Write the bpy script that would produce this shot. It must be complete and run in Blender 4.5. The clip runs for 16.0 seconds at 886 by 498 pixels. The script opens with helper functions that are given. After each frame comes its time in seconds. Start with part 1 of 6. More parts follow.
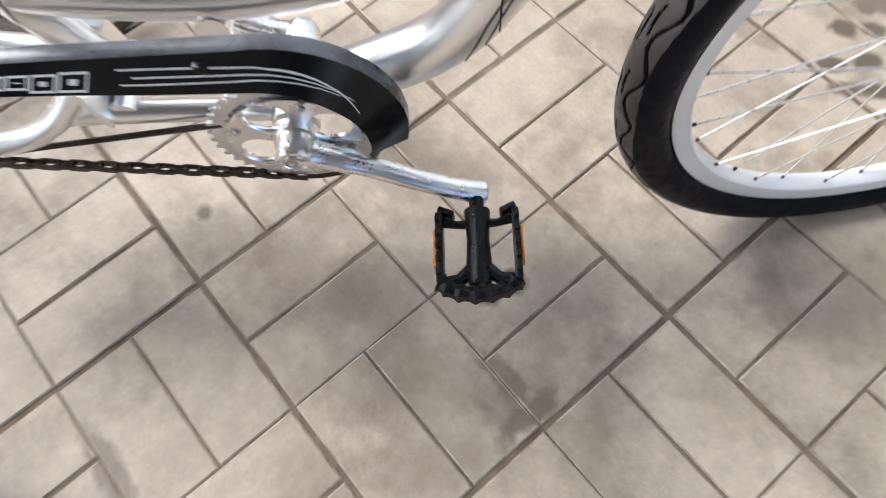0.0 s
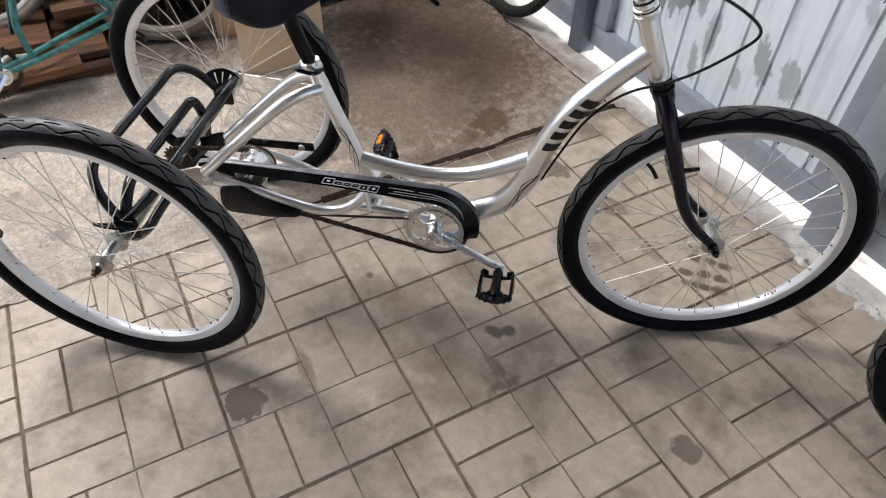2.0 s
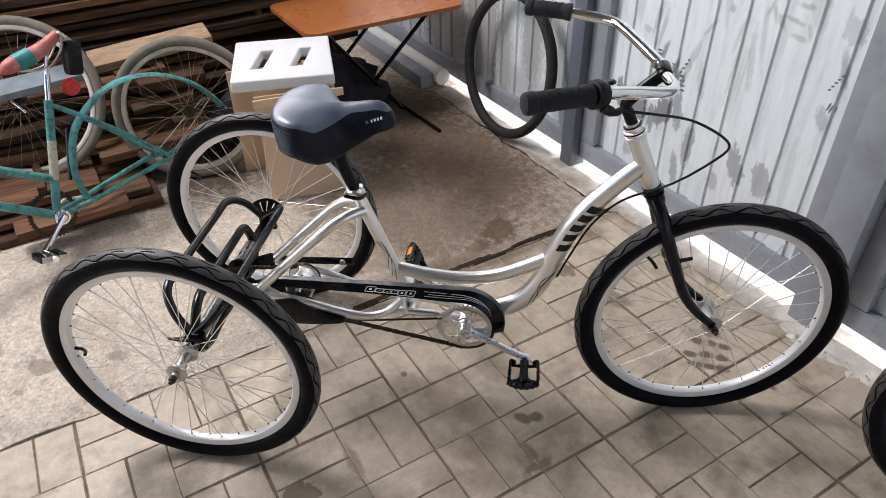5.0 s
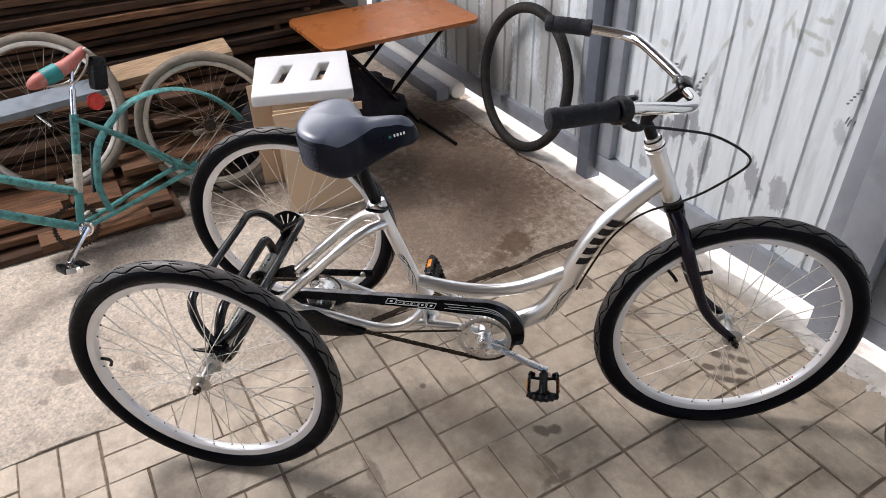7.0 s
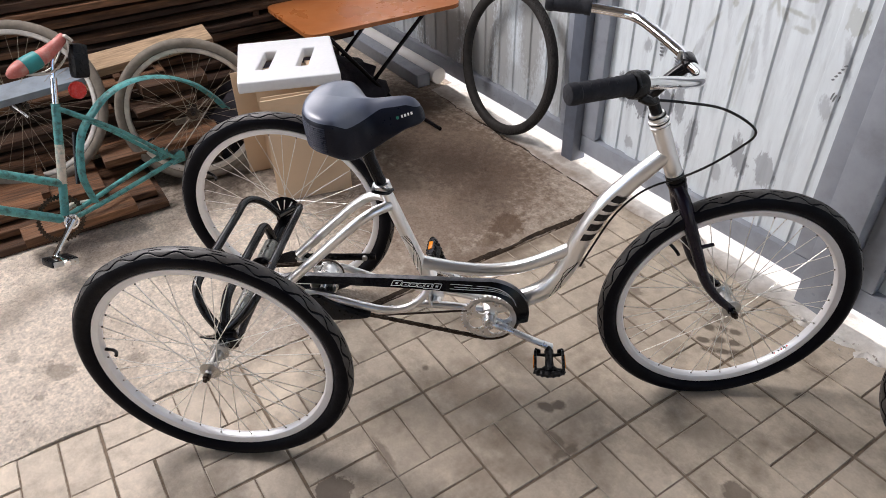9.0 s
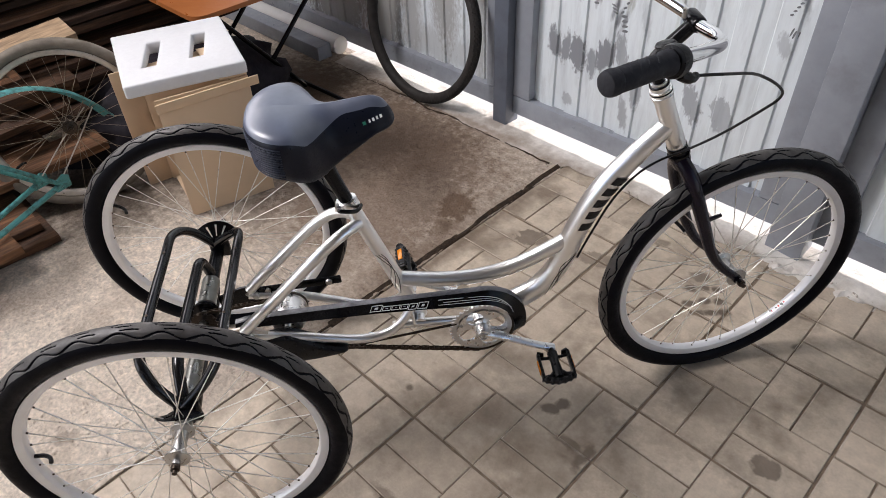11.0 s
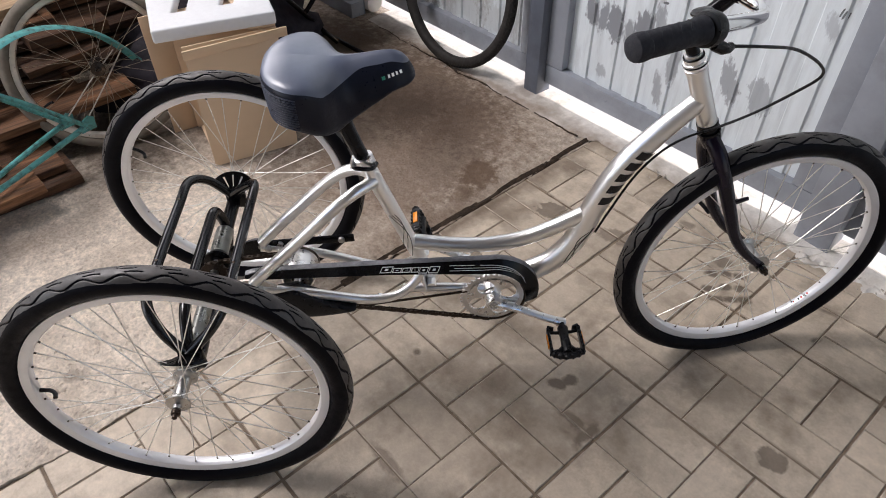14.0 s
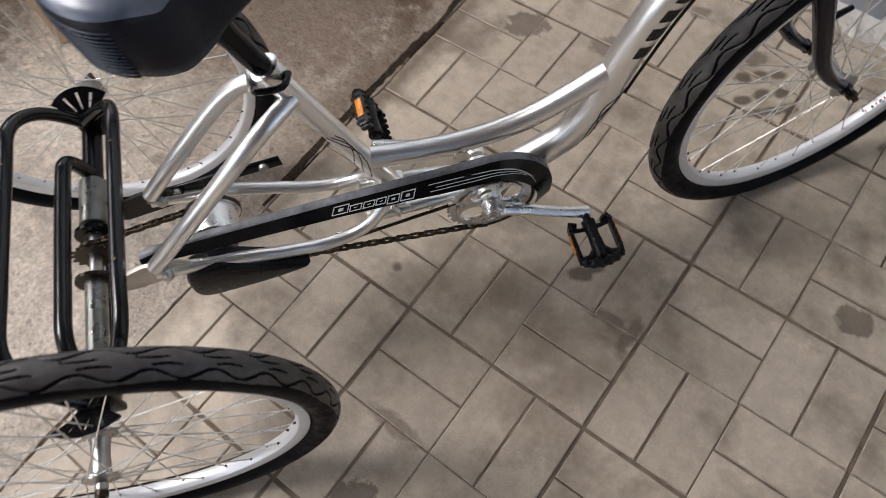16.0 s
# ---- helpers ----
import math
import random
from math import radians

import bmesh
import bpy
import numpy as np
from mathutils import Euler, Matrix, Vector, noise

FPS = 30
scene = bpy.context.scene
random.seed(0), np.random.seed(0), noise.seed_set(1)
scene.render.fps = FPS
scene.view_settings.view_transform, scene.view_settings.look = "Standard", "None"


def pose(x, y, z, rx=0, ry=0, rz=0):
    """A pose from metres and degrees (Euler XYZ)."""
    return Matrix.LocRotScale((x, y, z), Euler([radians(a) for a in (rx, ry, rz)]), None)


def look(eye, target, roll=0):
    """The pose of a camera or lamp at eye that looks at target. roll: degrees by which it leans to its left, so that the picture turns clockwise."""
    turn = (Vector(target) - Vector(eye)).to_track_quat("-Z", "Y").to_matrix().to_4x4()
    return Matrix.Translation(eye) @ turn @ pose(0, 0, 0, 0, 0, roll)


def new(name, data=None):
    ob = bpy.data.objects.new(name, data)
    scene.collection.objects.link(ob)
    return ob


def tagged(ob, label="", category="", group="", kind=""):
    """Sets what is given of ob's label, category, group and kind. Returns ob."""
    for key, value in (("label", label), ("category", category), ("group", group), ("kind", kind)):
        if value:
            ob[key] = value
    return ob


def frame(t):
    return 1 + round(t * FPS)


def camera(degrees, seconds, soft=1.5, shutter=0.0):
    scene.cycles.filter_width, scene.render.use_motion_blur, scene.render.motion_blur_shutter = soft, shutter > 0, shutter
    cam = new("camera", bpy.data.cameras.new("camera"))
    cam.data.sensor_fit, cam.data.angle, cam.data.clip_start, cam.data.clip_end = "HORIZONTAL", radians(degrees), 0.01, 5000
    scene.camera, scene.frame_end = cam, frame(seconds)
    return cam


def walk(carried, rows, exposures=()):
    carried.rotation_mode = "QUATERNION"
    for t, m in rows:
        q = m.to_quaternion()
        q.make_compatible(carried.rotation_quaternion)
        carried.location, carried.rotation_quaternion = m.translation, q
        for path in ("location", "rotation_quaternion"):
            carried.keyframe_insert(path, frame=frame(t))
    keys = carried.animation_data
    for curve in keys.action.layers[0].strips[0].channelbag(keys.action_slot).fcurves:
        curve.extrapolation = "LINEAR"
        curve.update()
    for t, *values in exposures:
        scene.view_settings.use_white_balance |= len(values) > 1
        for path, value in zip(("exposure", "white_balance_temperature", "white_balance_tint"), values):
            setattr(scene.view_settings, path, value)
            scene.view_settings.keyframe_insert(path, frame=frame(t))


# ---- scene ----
cam = camera(66.08, 16.0, soft=0.55, shutter=0.25)
EV = 0.43   # base exposure in stops
PATH = [
    (0, (0.0221, 0.0773, 0.7887), (-0.5956, 0.5005, -1.0658), -6.15),
    (0.5, (0.1488, -0.0035, 1.1247), (-0.5799, 0.3559, -0.7028), -4.81),
    (1, (0.2965, -0.1615, 1.2905), (-0.6134, 0.3711, -0.4090), -4.23),
    (1.5, (0.4897, -0.3355, 1.3352), (-0.5156, 0.3949, -0.2319), -0.37),
    (2, (0.6716, -0.3701, 1.3816), (-0.5322, 0.3090, -0.0640), 1.82),
    (2.5, (0.7742, -0.4103, 1.4505), (-0.5598, 0.2560, 0.1177), -0.12),
    (3, (0.7782, -0.4814, 1.4949), (-0.6110, 0.2773, 0.2724), -1.86),
    (3.5, (0.7669, -0.5109, 1.4954), (-0.6051, 0.2768, 0.2717), -0.84),
    (4, (0.7720, -0.5283, 1.4957), (-0.6052, 0.2787, 0.2908), -0.57),
    (6.3, (0.7825, -0.5451, 1.5058), (-0.6096, 0.2492, 0.3095), -1.76),
    (6.5, (0.7819, -0.5496, 1.5057), (-0.6086, 0.2381, 0.3032), -1.58),
    (7, (0.7786, -0.5635, 1.5133), (-0.6378, 0.2251, 0.3420), -1.67),
    (7.5, (0.7788, -0.5694, 1.5169), (-0.6350, 0.2163, 0.3406), -2.07),
    (8, (0.7774, -0.5970, 1.5138), (-0.6494, 0.1884, 0.3530), -2.20),
    (8.5, (0.7688, -0.6413, 1.5105), (-0.6296, 0.1957, 0.3513), -0.91),
    (8.7, (0.7649, -0.6580, 1.5064), (-0.6112, 0.1918, 0.3299), -0.91),
    (10.8, (0.4385, -0.6238, 1.4830), (-0.7433, 0.3717, 0.2132), -4.38),
    (11, (0.4112, -0.6507, 1.4704), (-0.6797, 0.3924, 0.1582), -2.68),
    (11.5, (0.4028, -0.6488, 1.4678), (-0.7192, 0.3705, 0.1631), -1.60),
    (12, (0.4145, -0.6256, 1.4653), (-0.7109, 0.3802, 0.1531), -1.51),
    (12.5, (0.4137, -0.6182, 1.4653), (-0.7268, 0.3819, 0.1618), -1.05),
    (13, (0.4106, -0.6133, 1.4576), (-0.7050, 0.3779, 0.1261), -1.16),
    (13.5, (0.4164, -0.6162, 1.4590), (-0.7144, 0.3777, 0.1424), -1.36),
    (14, (0.4201, -0.6235, 1.4434), (-0.6809, 0.3231, 0.0680), -0.77),
    (14.5, (0.4149, -0.6084, 1.4397), (-0.6943, 0.3121, 0.0532), -1.91),
    (15, (0.4007, -0.5523, 1.4021), (-0.7356, 0.2406, -0.0402), -2.49),
    (15.5, (0.2230, -0.4675, 1.3164), (-0.7286, 0.2892, -0.2716), -5.04),
    (16, (0.0200, -0.3120, 1.2686), (-0.6126, 0.3296, -0.5170), -8.59),
]
walk(cam, [(t, look(eye, target, roll)) for t, eye, target, roll in PATH],
     exposures=[(0.0, EV + 0.82, 6100, 13), (0.5, EV + 0.42, 6100, 14), (1.0, EV + 0.15, 6200, 14), (1.5, EV + 0.01, 6250, 14), (4.0, EV - 0.02, 6400, 15), (8.7, EV, 6500, 17), (10.8, EV - 0.12, 6500, 17), (14.5, EV - 0.14, 6460, 17), (15.5, EV - 0.23, 6420, 15), (16.0, EV - 0.24, 6420, 15)])

# ---- light ----
world = bpy.data.worlds.new("sky")
scene.world = world
world.use_nodes = True
wn = world.node_tree
sky = wn.nodes.new("ShaderNodeTexSky")
sky.sky_type, sky.sun_disc = "NISHITA", False
sky.sun_elevation, sky.sun_rotation = radians(27), radians(24)
wn.links.new(sky.outputs[0], wn.nodes["Background"].inputs[0])
wn.nodes["Background"].inputs[1].default_value = 0.15
sun = new("sun", bpy.data.lights.new("sun", "SUN"))
sun.data.energy, sun.data.angle, sun.data.color = 5.0, radians(0.5), (1.0, 0.96, 0.9)
sun.matrix_basis = look((4, 4, 5), (4 - 0.35, 4 - 0.80, 5 - 0.45))
daylight = new("daylight_opening", bpy.data.lights.new("daylight_opening", "AREA"))
daylight.data.shape, daylight.data.size, daylight.data.size_y = "RECTANGLE", 2.2, 2.2
daylight.data.energy, daylight.data.color = 22, (1.0, 0.97, 0.93)
daylight.matrix_basis = look((-2.1, -2.58, 1.4), (-1.4, -0.5, 0.3))
# Lamp for an assumed, unseen roof opening, placed by the shadows' direction.
skylight = new("skylight", bpy.data.lights.new("skylight", "AREA"))
skylight.data.shape, skylight.data.size, skylight.data.size_y = "RECTANGLE", 1.1, 1.3
skylight.data.energy, skylight.data.color = 90, (1.0, 0.985, 0.96)
skylight.matrix_basis = look((-2.45, -1.1, 3.3), (1.6, 0.8, 0.0))

west_light = new("high_window_light", bpy.data.lights.new("high_window_light", "AREA"))
west_light.data.shape, west_light.data.size, west_light.data.size_y = "RECTANGLE", 3.4, 1.2
west_light.data.energy, west_light.data.color = 46, (1.0, 0.975, 0.94)
west_light.matrix_basis = look((-3.38, -0.6, 1.92), (-0.4, -0.5, 0.7))

# ---- materials ----
def material(name, base=(0.5, 0.5, 0.5), rough=0.5, metal=0.0, vary=0.15, scale=8.0, bump=0.0, bump_scale=60.0, dark=None, dark_scale=2.0, dark_amount=0.5, rough_vary=0.15, island=0.0, coords="Object", spec=0.4, coat=0.0, grain=0.0, grain_scale=150.0, stretch=None):
    """A surface with two scales of variation, fine relief and uneven gloss."""
    m = bpy.data.materials.new(name)
    m.use_nodes = True
    nt = m.node_tree
    p = nt.nodes["Principled BSDF"]
    p.inputs["Metallic"].default_value = metal
    p.inputs["Specular IOR Level"].default_value = spec
    p.inputs["Coat Weight"].default_value = coat
    tc = nt.nodes.new("ShaderNodeTexCoord")
    co = nt.nodes.new("ShaderNodeNewGeometry").outputs["Position"] if coords == "World" else tc.outputs[coords]

    if stretch:
        sm = nt.nodes.new("ShaderNodeMapping")
        sm.inputs["Scale"].default_value = stretch
        nt.links.new(co, sm.inputs["Vector"])
        co = sm.outputs[0]

    def noise_tex(sc, detail=5.0, rough_=0.6):
        n = nt.nodes.new("ShaderNodeTexNoise")
        n.inputs["Scale"].default_value, n.inputs["Detail"].default_value, n.inputs["Roughness"].default_value = sc, detail, rough_
        nt.links.new(co, n.inputs["Vector"])
        return n.outputs["Fac"]

    def remap(v, a, b, lo, hi):
        r = nt.nodes.new("ShaderNodeMapRange")
        r.inputs[1].default_value, r.inputs[2].default_value, r.inputs[3].default_value, r.inputs[4].default_value = a, b, lo, hi
        nt.links.new(v, r.inputs[0])
        return r.outputs[0]

    fine = noise_tex(scale)
    value = remap(fine, 0.3, 0.7, 1 - vary, 1 + vary)
    if island:
        oi = nt.nodes.new("ShaderNodeObjectInfo")
        mul = nt.nodes.new("ShaderNodeMath")
        mul.operation = "MULTIPLY"
        nt.links.new(value, mul.inputs[0])
        nt.links.new(remap(oi.outputs["Random"], 0, 1, 1 - island, 1 + island), mul.inputs[1])
        value = mul.outputs[0]
    if grain:
        gm = nt.nodes.new("ShaderNodeMath")
        gm.operation = "MULTIPLY"
        nt.links.new(value, gm.inputs[0])
        nt.links.new(remap(noise_tex(grain_scale, 2.0, 0.5), 0.35, 0.65, 1 - grain, 1 + grain), gm.inputs[1])
        value = gm.outputs[0]
    hsv = nt.nodes.new("ShaderNodeHueSaturation")
    hsv.inputs["Color"].default_value = (*base, 1)
    nt.links.new(value, hsv.inputs["Value"])
    colour = hsv.outputs[0]
    if dark:
        mix = nt.nodes.new("ShaderNodeMixRGB")
        mix.inputs[2].default_value = (*dark, 1)
        nt.links.new(remap(noise_tex(dark_scale, 6.0, 0.65), 0.48, 0.68, 0.0, dark_amount), mix.inputs[0])
        nt.links.new(colour, mix.inputs[1])
        colour = mix.outputs[0]
    nt.links.new(colour, p.inputs["Base Color"])
    nt.links.new(remap(noise_tex(scale * 2.3), 0.3, 0.7, max(0.02, rough - rough_vary), min(1, rough + rough_vary)), p.inputs["Roughness"])
    if bump:
        b = nt.nodes.new("ShaderNodeBump")
        b.inputs["Strength"].default_value, b.inputs["Distance"].default_value = 1.0, bump
        nt.links.new(noise_tex(bump_scale, 6.0, 0.7), b.inputs["Height"])
        nt.links.new(b.outputs[0], p.inputs["Normal"])
    return m


def stained(m, blots, colour, soft=0.012, upright=False, rag=1.5):
    """Adds spots with a ragged outline, at places in the world, to a material: stains, marks or painted shade."""
    nt = m.node_tree
    p = nt.nodes["Principled BSDF"]
    geo = nt.nodes.new("ShaderNodeNewGeometry")
    wob = nt.nodes.new("ShaderNodeTexNoise")
    wob.inputs["Scale"].default_value, wob.inputs["Detail"].default_value, wob.inputs["Roughness"].default_value = (75.0, 8.0, 0.65) if upright else (38.0, 5.0, 0.55)
    where = geo.outputs["Position"]
    if upright:   # places are then x and height on a wall
        sep, com = nt.nodes.new("ShaderNodeSeparateXYZ"), nt.nodes.new("ShaderNodeCombineXYZ")
        nt.links.new(where, sep.inputs[0])
        nt.links.new(sep.outputs["X"], com.inputs["X"])
        nt.links.new(sep.outputs["Z"], com.inputs["Y"])
        where = com.outputs[0]
        tall = nt.nodes.new("ShaderNodeVectorMath")
        tall.operation = "MULTIPLY"
        tall.inputs[1].default_value = (1.1, 0.42, 1.0)
        nt.links.new(where, tall.inputs[0])
    nt.links.new(tall.outputs[0] if upright else where, wob.inputs["Vector"])
    total = None
    for x, y, rx, ry, turn, amount in blots:
        mp = nt.nodes.new("ShaderNodeMapping")
        mp.vector_type = "TEXTURE"
        mp.inputs["Location"].default_value = (x, y, 0)
        mp.inputs["Rotation"].default_value = (0, 0, radians(turn))
        mp.inputs["Scale"].default_value = (rx, ry, 1000)
        nt.links.new(where, mp.inputs["Vector"])
        ln = nt.nodes.new("ShaderNodeVectorMath")
        ln.operation = "LENGTH"
        nt.links.new(mp.outputs[0], ln.inputs[0])
        ad = nt.nodes.new("ShaderNodeMath")
        ad.operation = "MULTIPLY_ADD"
        nt.links.new(wob.outputs["Fac"], ad.inputs[0])
        ad.inputs[1].default_value = rag
        nt.links.new(ln.outputs["Value"], ad.inputs[2])
        r = nt.nodes.new("ShaderNodeMapRange")
        edge = min(0.9, soft / min(rx, ry))
        r.inputs[1].default_value, r.inputs[2].default_value, r.inputs[3].default_value, r.inputs[4].default_value = 1 + rag / 2 - edge, 1 + rag / 2 + edge, amount, 0.0
        nt.links.new(ad.outputs[0], r.inputs[0])
        if total is None:
            total = r.outputs[0]
        else:
            mx = nt.nodes.new("ShaderNodeMath")
            mx.operation = "MAXIMUM"
            nt.links.new(total, mx.inputs[0])
            nt.links.new(r.outputs[0], mx.inputs[1])
            total = mx.outputs[0]
    link = p.inputs["Base Color"].links[0]
    mix = nt.nodes.new("ShaderNodeMixRGB")
    mix.inputs[2].default_value = (*colour, 1)
    nt.links.new(total, mix.inputs[0])
    nt.links.new(link.from_socket, mix.inputs[1])
    nt.links.new(mix.outputs[0], p.inputs["Base Color"])
    return m


ALU = material("polished_aluminium", (0.95, 0.94, 0.92), 0.29, 0.92, 0.02, 8, rough_vary=0.01)
POLISH = material("bright_forged_alloy", (0.86, 0.85, 0.84), 0.29, 1.0, 0.05, 30, rough_vary=0.05)
CHROME = material("chrome", (0.9, 0.9, 0.9), 0.08, 1.0, 0.03, 30, rough_vary=0.04)
CASTALU = material("brushed_alloy", (0.72, 0.71, 0.70), 0.42, 0.9, 0.08, 40, rough_vary=0.08)
STEEL = material("dull_steel", (0.52, 0.51, 0.49), 0.38, 1.0, 0.15, 60)
RIM = material("silver_rim_paint", (0.86, 0.86, 0.87), 0.36, 0.4, 0.04, 20, rough_vary=0.04)
SPOKE = material("spoke_steel", (0.82, 0.79, 0.73), 0.35, 0.6, 0.1, 60)
SACK = material("dark_violet_cloth", (0.009, 0.006, 0.011), 0.8, 0.0, 0.3, 12, 0.004, 30)
BLACK = material("black_enamel", (0.005, 0.005, 0.006), 0.2, 0.0, 0.3, 30, spec=0.22, rough_vary=0.05)
TUBEBLACK = material("glossy_black_tube", (0.004, 0.004, 0.005), 0.2, 0.0, 0.2, 12, spec=0.5, rough_vary=0.03)
PURPLE = material("dark_violet_enamel", (0.009, 0.006, 0.014), 0.22, 0.0, 0.2, 30, spec=0.3, rough_vary=0.04)
PLASTIC = material("black_plastic", (0.005, 0.005, 0.006), 0.34, 0.0, 0.25, 40, 0.0004, 300, spec=0.25)
CLEAR = material("worn_grey_plastic", (0.17, 0.17, 0.18), 0.3, 0.0, 0.3, 25, dark=(0.02, 0.02, 0.022), dark_scale=11, dark_amount=0.95)
RUBBER = material("tyre_rubber", (0.0035, 0.0035, 0.006), 0.45, 0.0, 0.2, 30, 0.0003, 400, spec=0.09)
DUSTY = material("dusty_tyre_tread", (0.068, 0.062, 0.058), 0.44, 0.0, 0.35, 40, 0.0004, 300, dark=(0.024, 0.021, 0.019), dark_scale=7, dark_amount=0.8, spec=0.5)
SPARE = material("dusty_old_black_rubber", (0.026, 0.023, 0.021), 0.65, 0.0, 0.3, 30, 0.0004, 300, dark=(0.012, 0.011, 0.010), dark_scale=9, dark_amount=0.7, spec=0.25)
OLDRUBBER = material("old_grey_tyre_rubber", (0.18, 0.152, 0.12), 0.75, 0.0, 0.25, 25, 0.0004, 200)
OLDRIM = material("dull_old_rim", (0.55, 0.50, 0.44), 0.4, 0.6, 0.2, 30)
OLDSPOKE = material("rusty_thin_spoke", (0.33, 0.27, 0.2), 0.45, 0.6, 0.25, 60)
CHAIN = material("oily_chain_steel", (0.06, 0.046, 0.036), 0.35, 0.9, 0.3, 200)
# Top colour lifted for its sheen; black skirt colour doubles as nose shade.
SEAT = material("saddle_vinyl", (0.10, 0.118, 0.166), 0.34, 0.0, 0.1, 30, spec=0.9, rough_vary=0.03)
SEATSIDE_SHADED = material("saddle_side_vinyl", (0.006, 0.008, 0.017), 0.40, 0.0, 0.15, 60, 0.0003, 500, spec=0.25)
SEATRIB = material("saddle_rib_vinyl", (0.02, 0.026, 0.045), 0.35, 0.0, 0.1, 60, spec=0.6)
GRIP = material("grip_rubber", (0.022, 0.023, 0.028), 0.7, 0.0, 0.2, 60, 0.0006, 300, spec=0.25)
AMBER = material("amber_reflector", (0.75, 0.25, 0.02), 0.2, 0.0, 0.15, 60)
DECALW = material("white_decal", (0.75, 0.75, 0.74), 0.4, 0.0, 0.03, 30)
DECALK = material("black_decal", (0.01, 0.01, 0.011), 0.35, 0.0, 0.2, 30)
GREEN = material("green_decal", (0.02, 0.16, 0.11), 0.4, 0.0, 0.1, 30)
TEAL = material("teal_frame_paint", (0.085, 0.31, 0.30), 0.38, 0.0, 0.15, 12, 0.0003, 80, dark=(0.035, 0.045, 0.035), dark_scale=42, dark_amount=0.8)
REDSADDLE = material("faded_red_saddle", (0.40, 0.11, 0.09), 0.5, 0.0, 0.2, 25, dark=(0.5, 0.33, 0.28), dark_scale=30, dark_amount=0.6)
PATCH = material("chipped_pale_transfer", (0.6, 0.52, 0.42), 0.55, 0.0, 0.15, 40, dark=(0.09, 0.25, 0.24), dark_scale=30, dark_amount=0.9)
BURNISHED = material("dark_burnished_steel", (0.30, 0.30, 0.275), 0.33, 0.75, 0.2, 20)
SOIL = material("dark_trodden_dirt", (0.05, 0.031, 0.018), 0.95, 0.0, 0.5, 70, 0.005, 110, dark=(0.018, 0.011, 0.007), dark_scale=16, dark_amount=0.9, grain=0.4, grain_scale=220)
TEALTAPE = material("teal_tape", (0.02, 0.2, 0.2), 0.4, 0.0, 0.15, 25)
REDREFL = material("red_reflector", (0.6, 0.04, 0.03), 0.25, 0.0, 0.15, 60)
FOAM = material("white_packing_foam", (0.67, 0.675, 0.685), 0.85, 0.0, 0.03, 60, 0.001, 250)
CARDBOARD = material("brown_cardboard", (0.66, 0.49, 0.33), 0.8, 0.0, 0.08, 6, 0.0006, 60, dark=(0.56, 0.40, 0.26), dark_scale=3, dark_amount=0.4)
TABLETOP = material("orange_brown_laminate", (0.40, 0.135, 0.04), 0.32, 0.0, 0.08, 3, dark=(0.27, 0.085, 0.025), dark_scale=2, dark_amount=0.4)
BOARDS = [material("weathered_board", c, 0.75, 0.0, 0.5, 34, 0.003, 60, dark=(0.03, 0.015, 0.008), dark_scale=14, dark_amount=0.85, island=0.5, grain=0.35, grain_scale=110, stretch=(1, 0.1, 1)) for c in ((0.105, 0.048, 0.022), (0.122, 0.058, 0.028), (0.065, 0.029, 0.014))]
PALEBOARD = material("pale_sawn_board", (0.40, 0.275, 0.17), 0.8, 0.0, 0.25, 30, 0.002, 60, dark=(0.2, 0.125, 0.07), dark_scale=12, dark_amount=0.7, grain=0.2, grain_scale=110, stretch=(1, 0.12, 1))
BLUEBOARD = material("blue_grey_painted_board", (0.24, 0.28, 0.32), 0.7, 0.0, 0.15, 9, 0.001, 40, dark=(0.12, 0.11, 0.1), dark_scale=5)
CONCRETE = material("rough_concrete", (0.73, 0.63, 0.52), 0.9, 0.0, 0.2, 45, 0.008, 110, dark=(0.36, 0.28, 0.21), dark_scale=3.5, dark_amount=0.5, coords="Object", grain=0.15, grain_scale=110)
def pitted(m, scale, lo, hi, dark, amount, deep):
    """Small dark pits over a surface."""
    nt = m.node_tree
    p = nt.nodes["Principled BSDF"]
    geo = nt.nodes.new("ShaderNodeNewGeometry")
    n = nt.nodes.new("ShaderNodeTexNoise")
    n.inputs["Scale"].default_value, n.inputs["Detail"].default_value, n.inputs["Roughness"].default_value = scale, 2.5, 0.55
    nt.links.new(geo.outputs["Position"], n.inputs["Vector"])
    r = nt.nodes.new("ShaderNodeMapRange")
    r.inputs[1].default_value, r.inputs[2].default_value, r.inputs[3].default_value, r.inputs[4].default_value = lo, hi, 0.0, 1.0
    nt.links.new(n.outputs["Fac"], r.inputs[0])
    k = nt.nodes.new("ShaderNodeMath")
    k.operation = "MULTIPLY"
    k.inputs[1].default_value = amount
    nt.links.new(r.outputs[0], k.inputs[0])
    mix = nt.nodes.new("ShaderNodeMixRGB")
    mix.inputs[2].default_value = (*dark, 1)
    nt.links.new(k.outputs[0], mix.inputs[0])
    nt.links.new(p.inputs["Base Color"].links[0].from_socket, mix.inputs[1])
    nt.links.new(mix.outputs[0], p.inputs["Base Color"])
    b = nt.nodes.new("ShaderNodeBump")
    b.invert = True
    b.inputs["Strength"].default_value, b.inputs["Distance"].default_value = 1.0, deep
    nt.links.new(r.outputs[0], b.inputs["Height"])
    if p.inputs["Normal"].links:
        nt.links.new(p.inputs["Normal"].links[0].from_socket, b.inputs["Normal"])
    nt.links.new(b.outputs[0], p.inputs["Normal"])
    return m


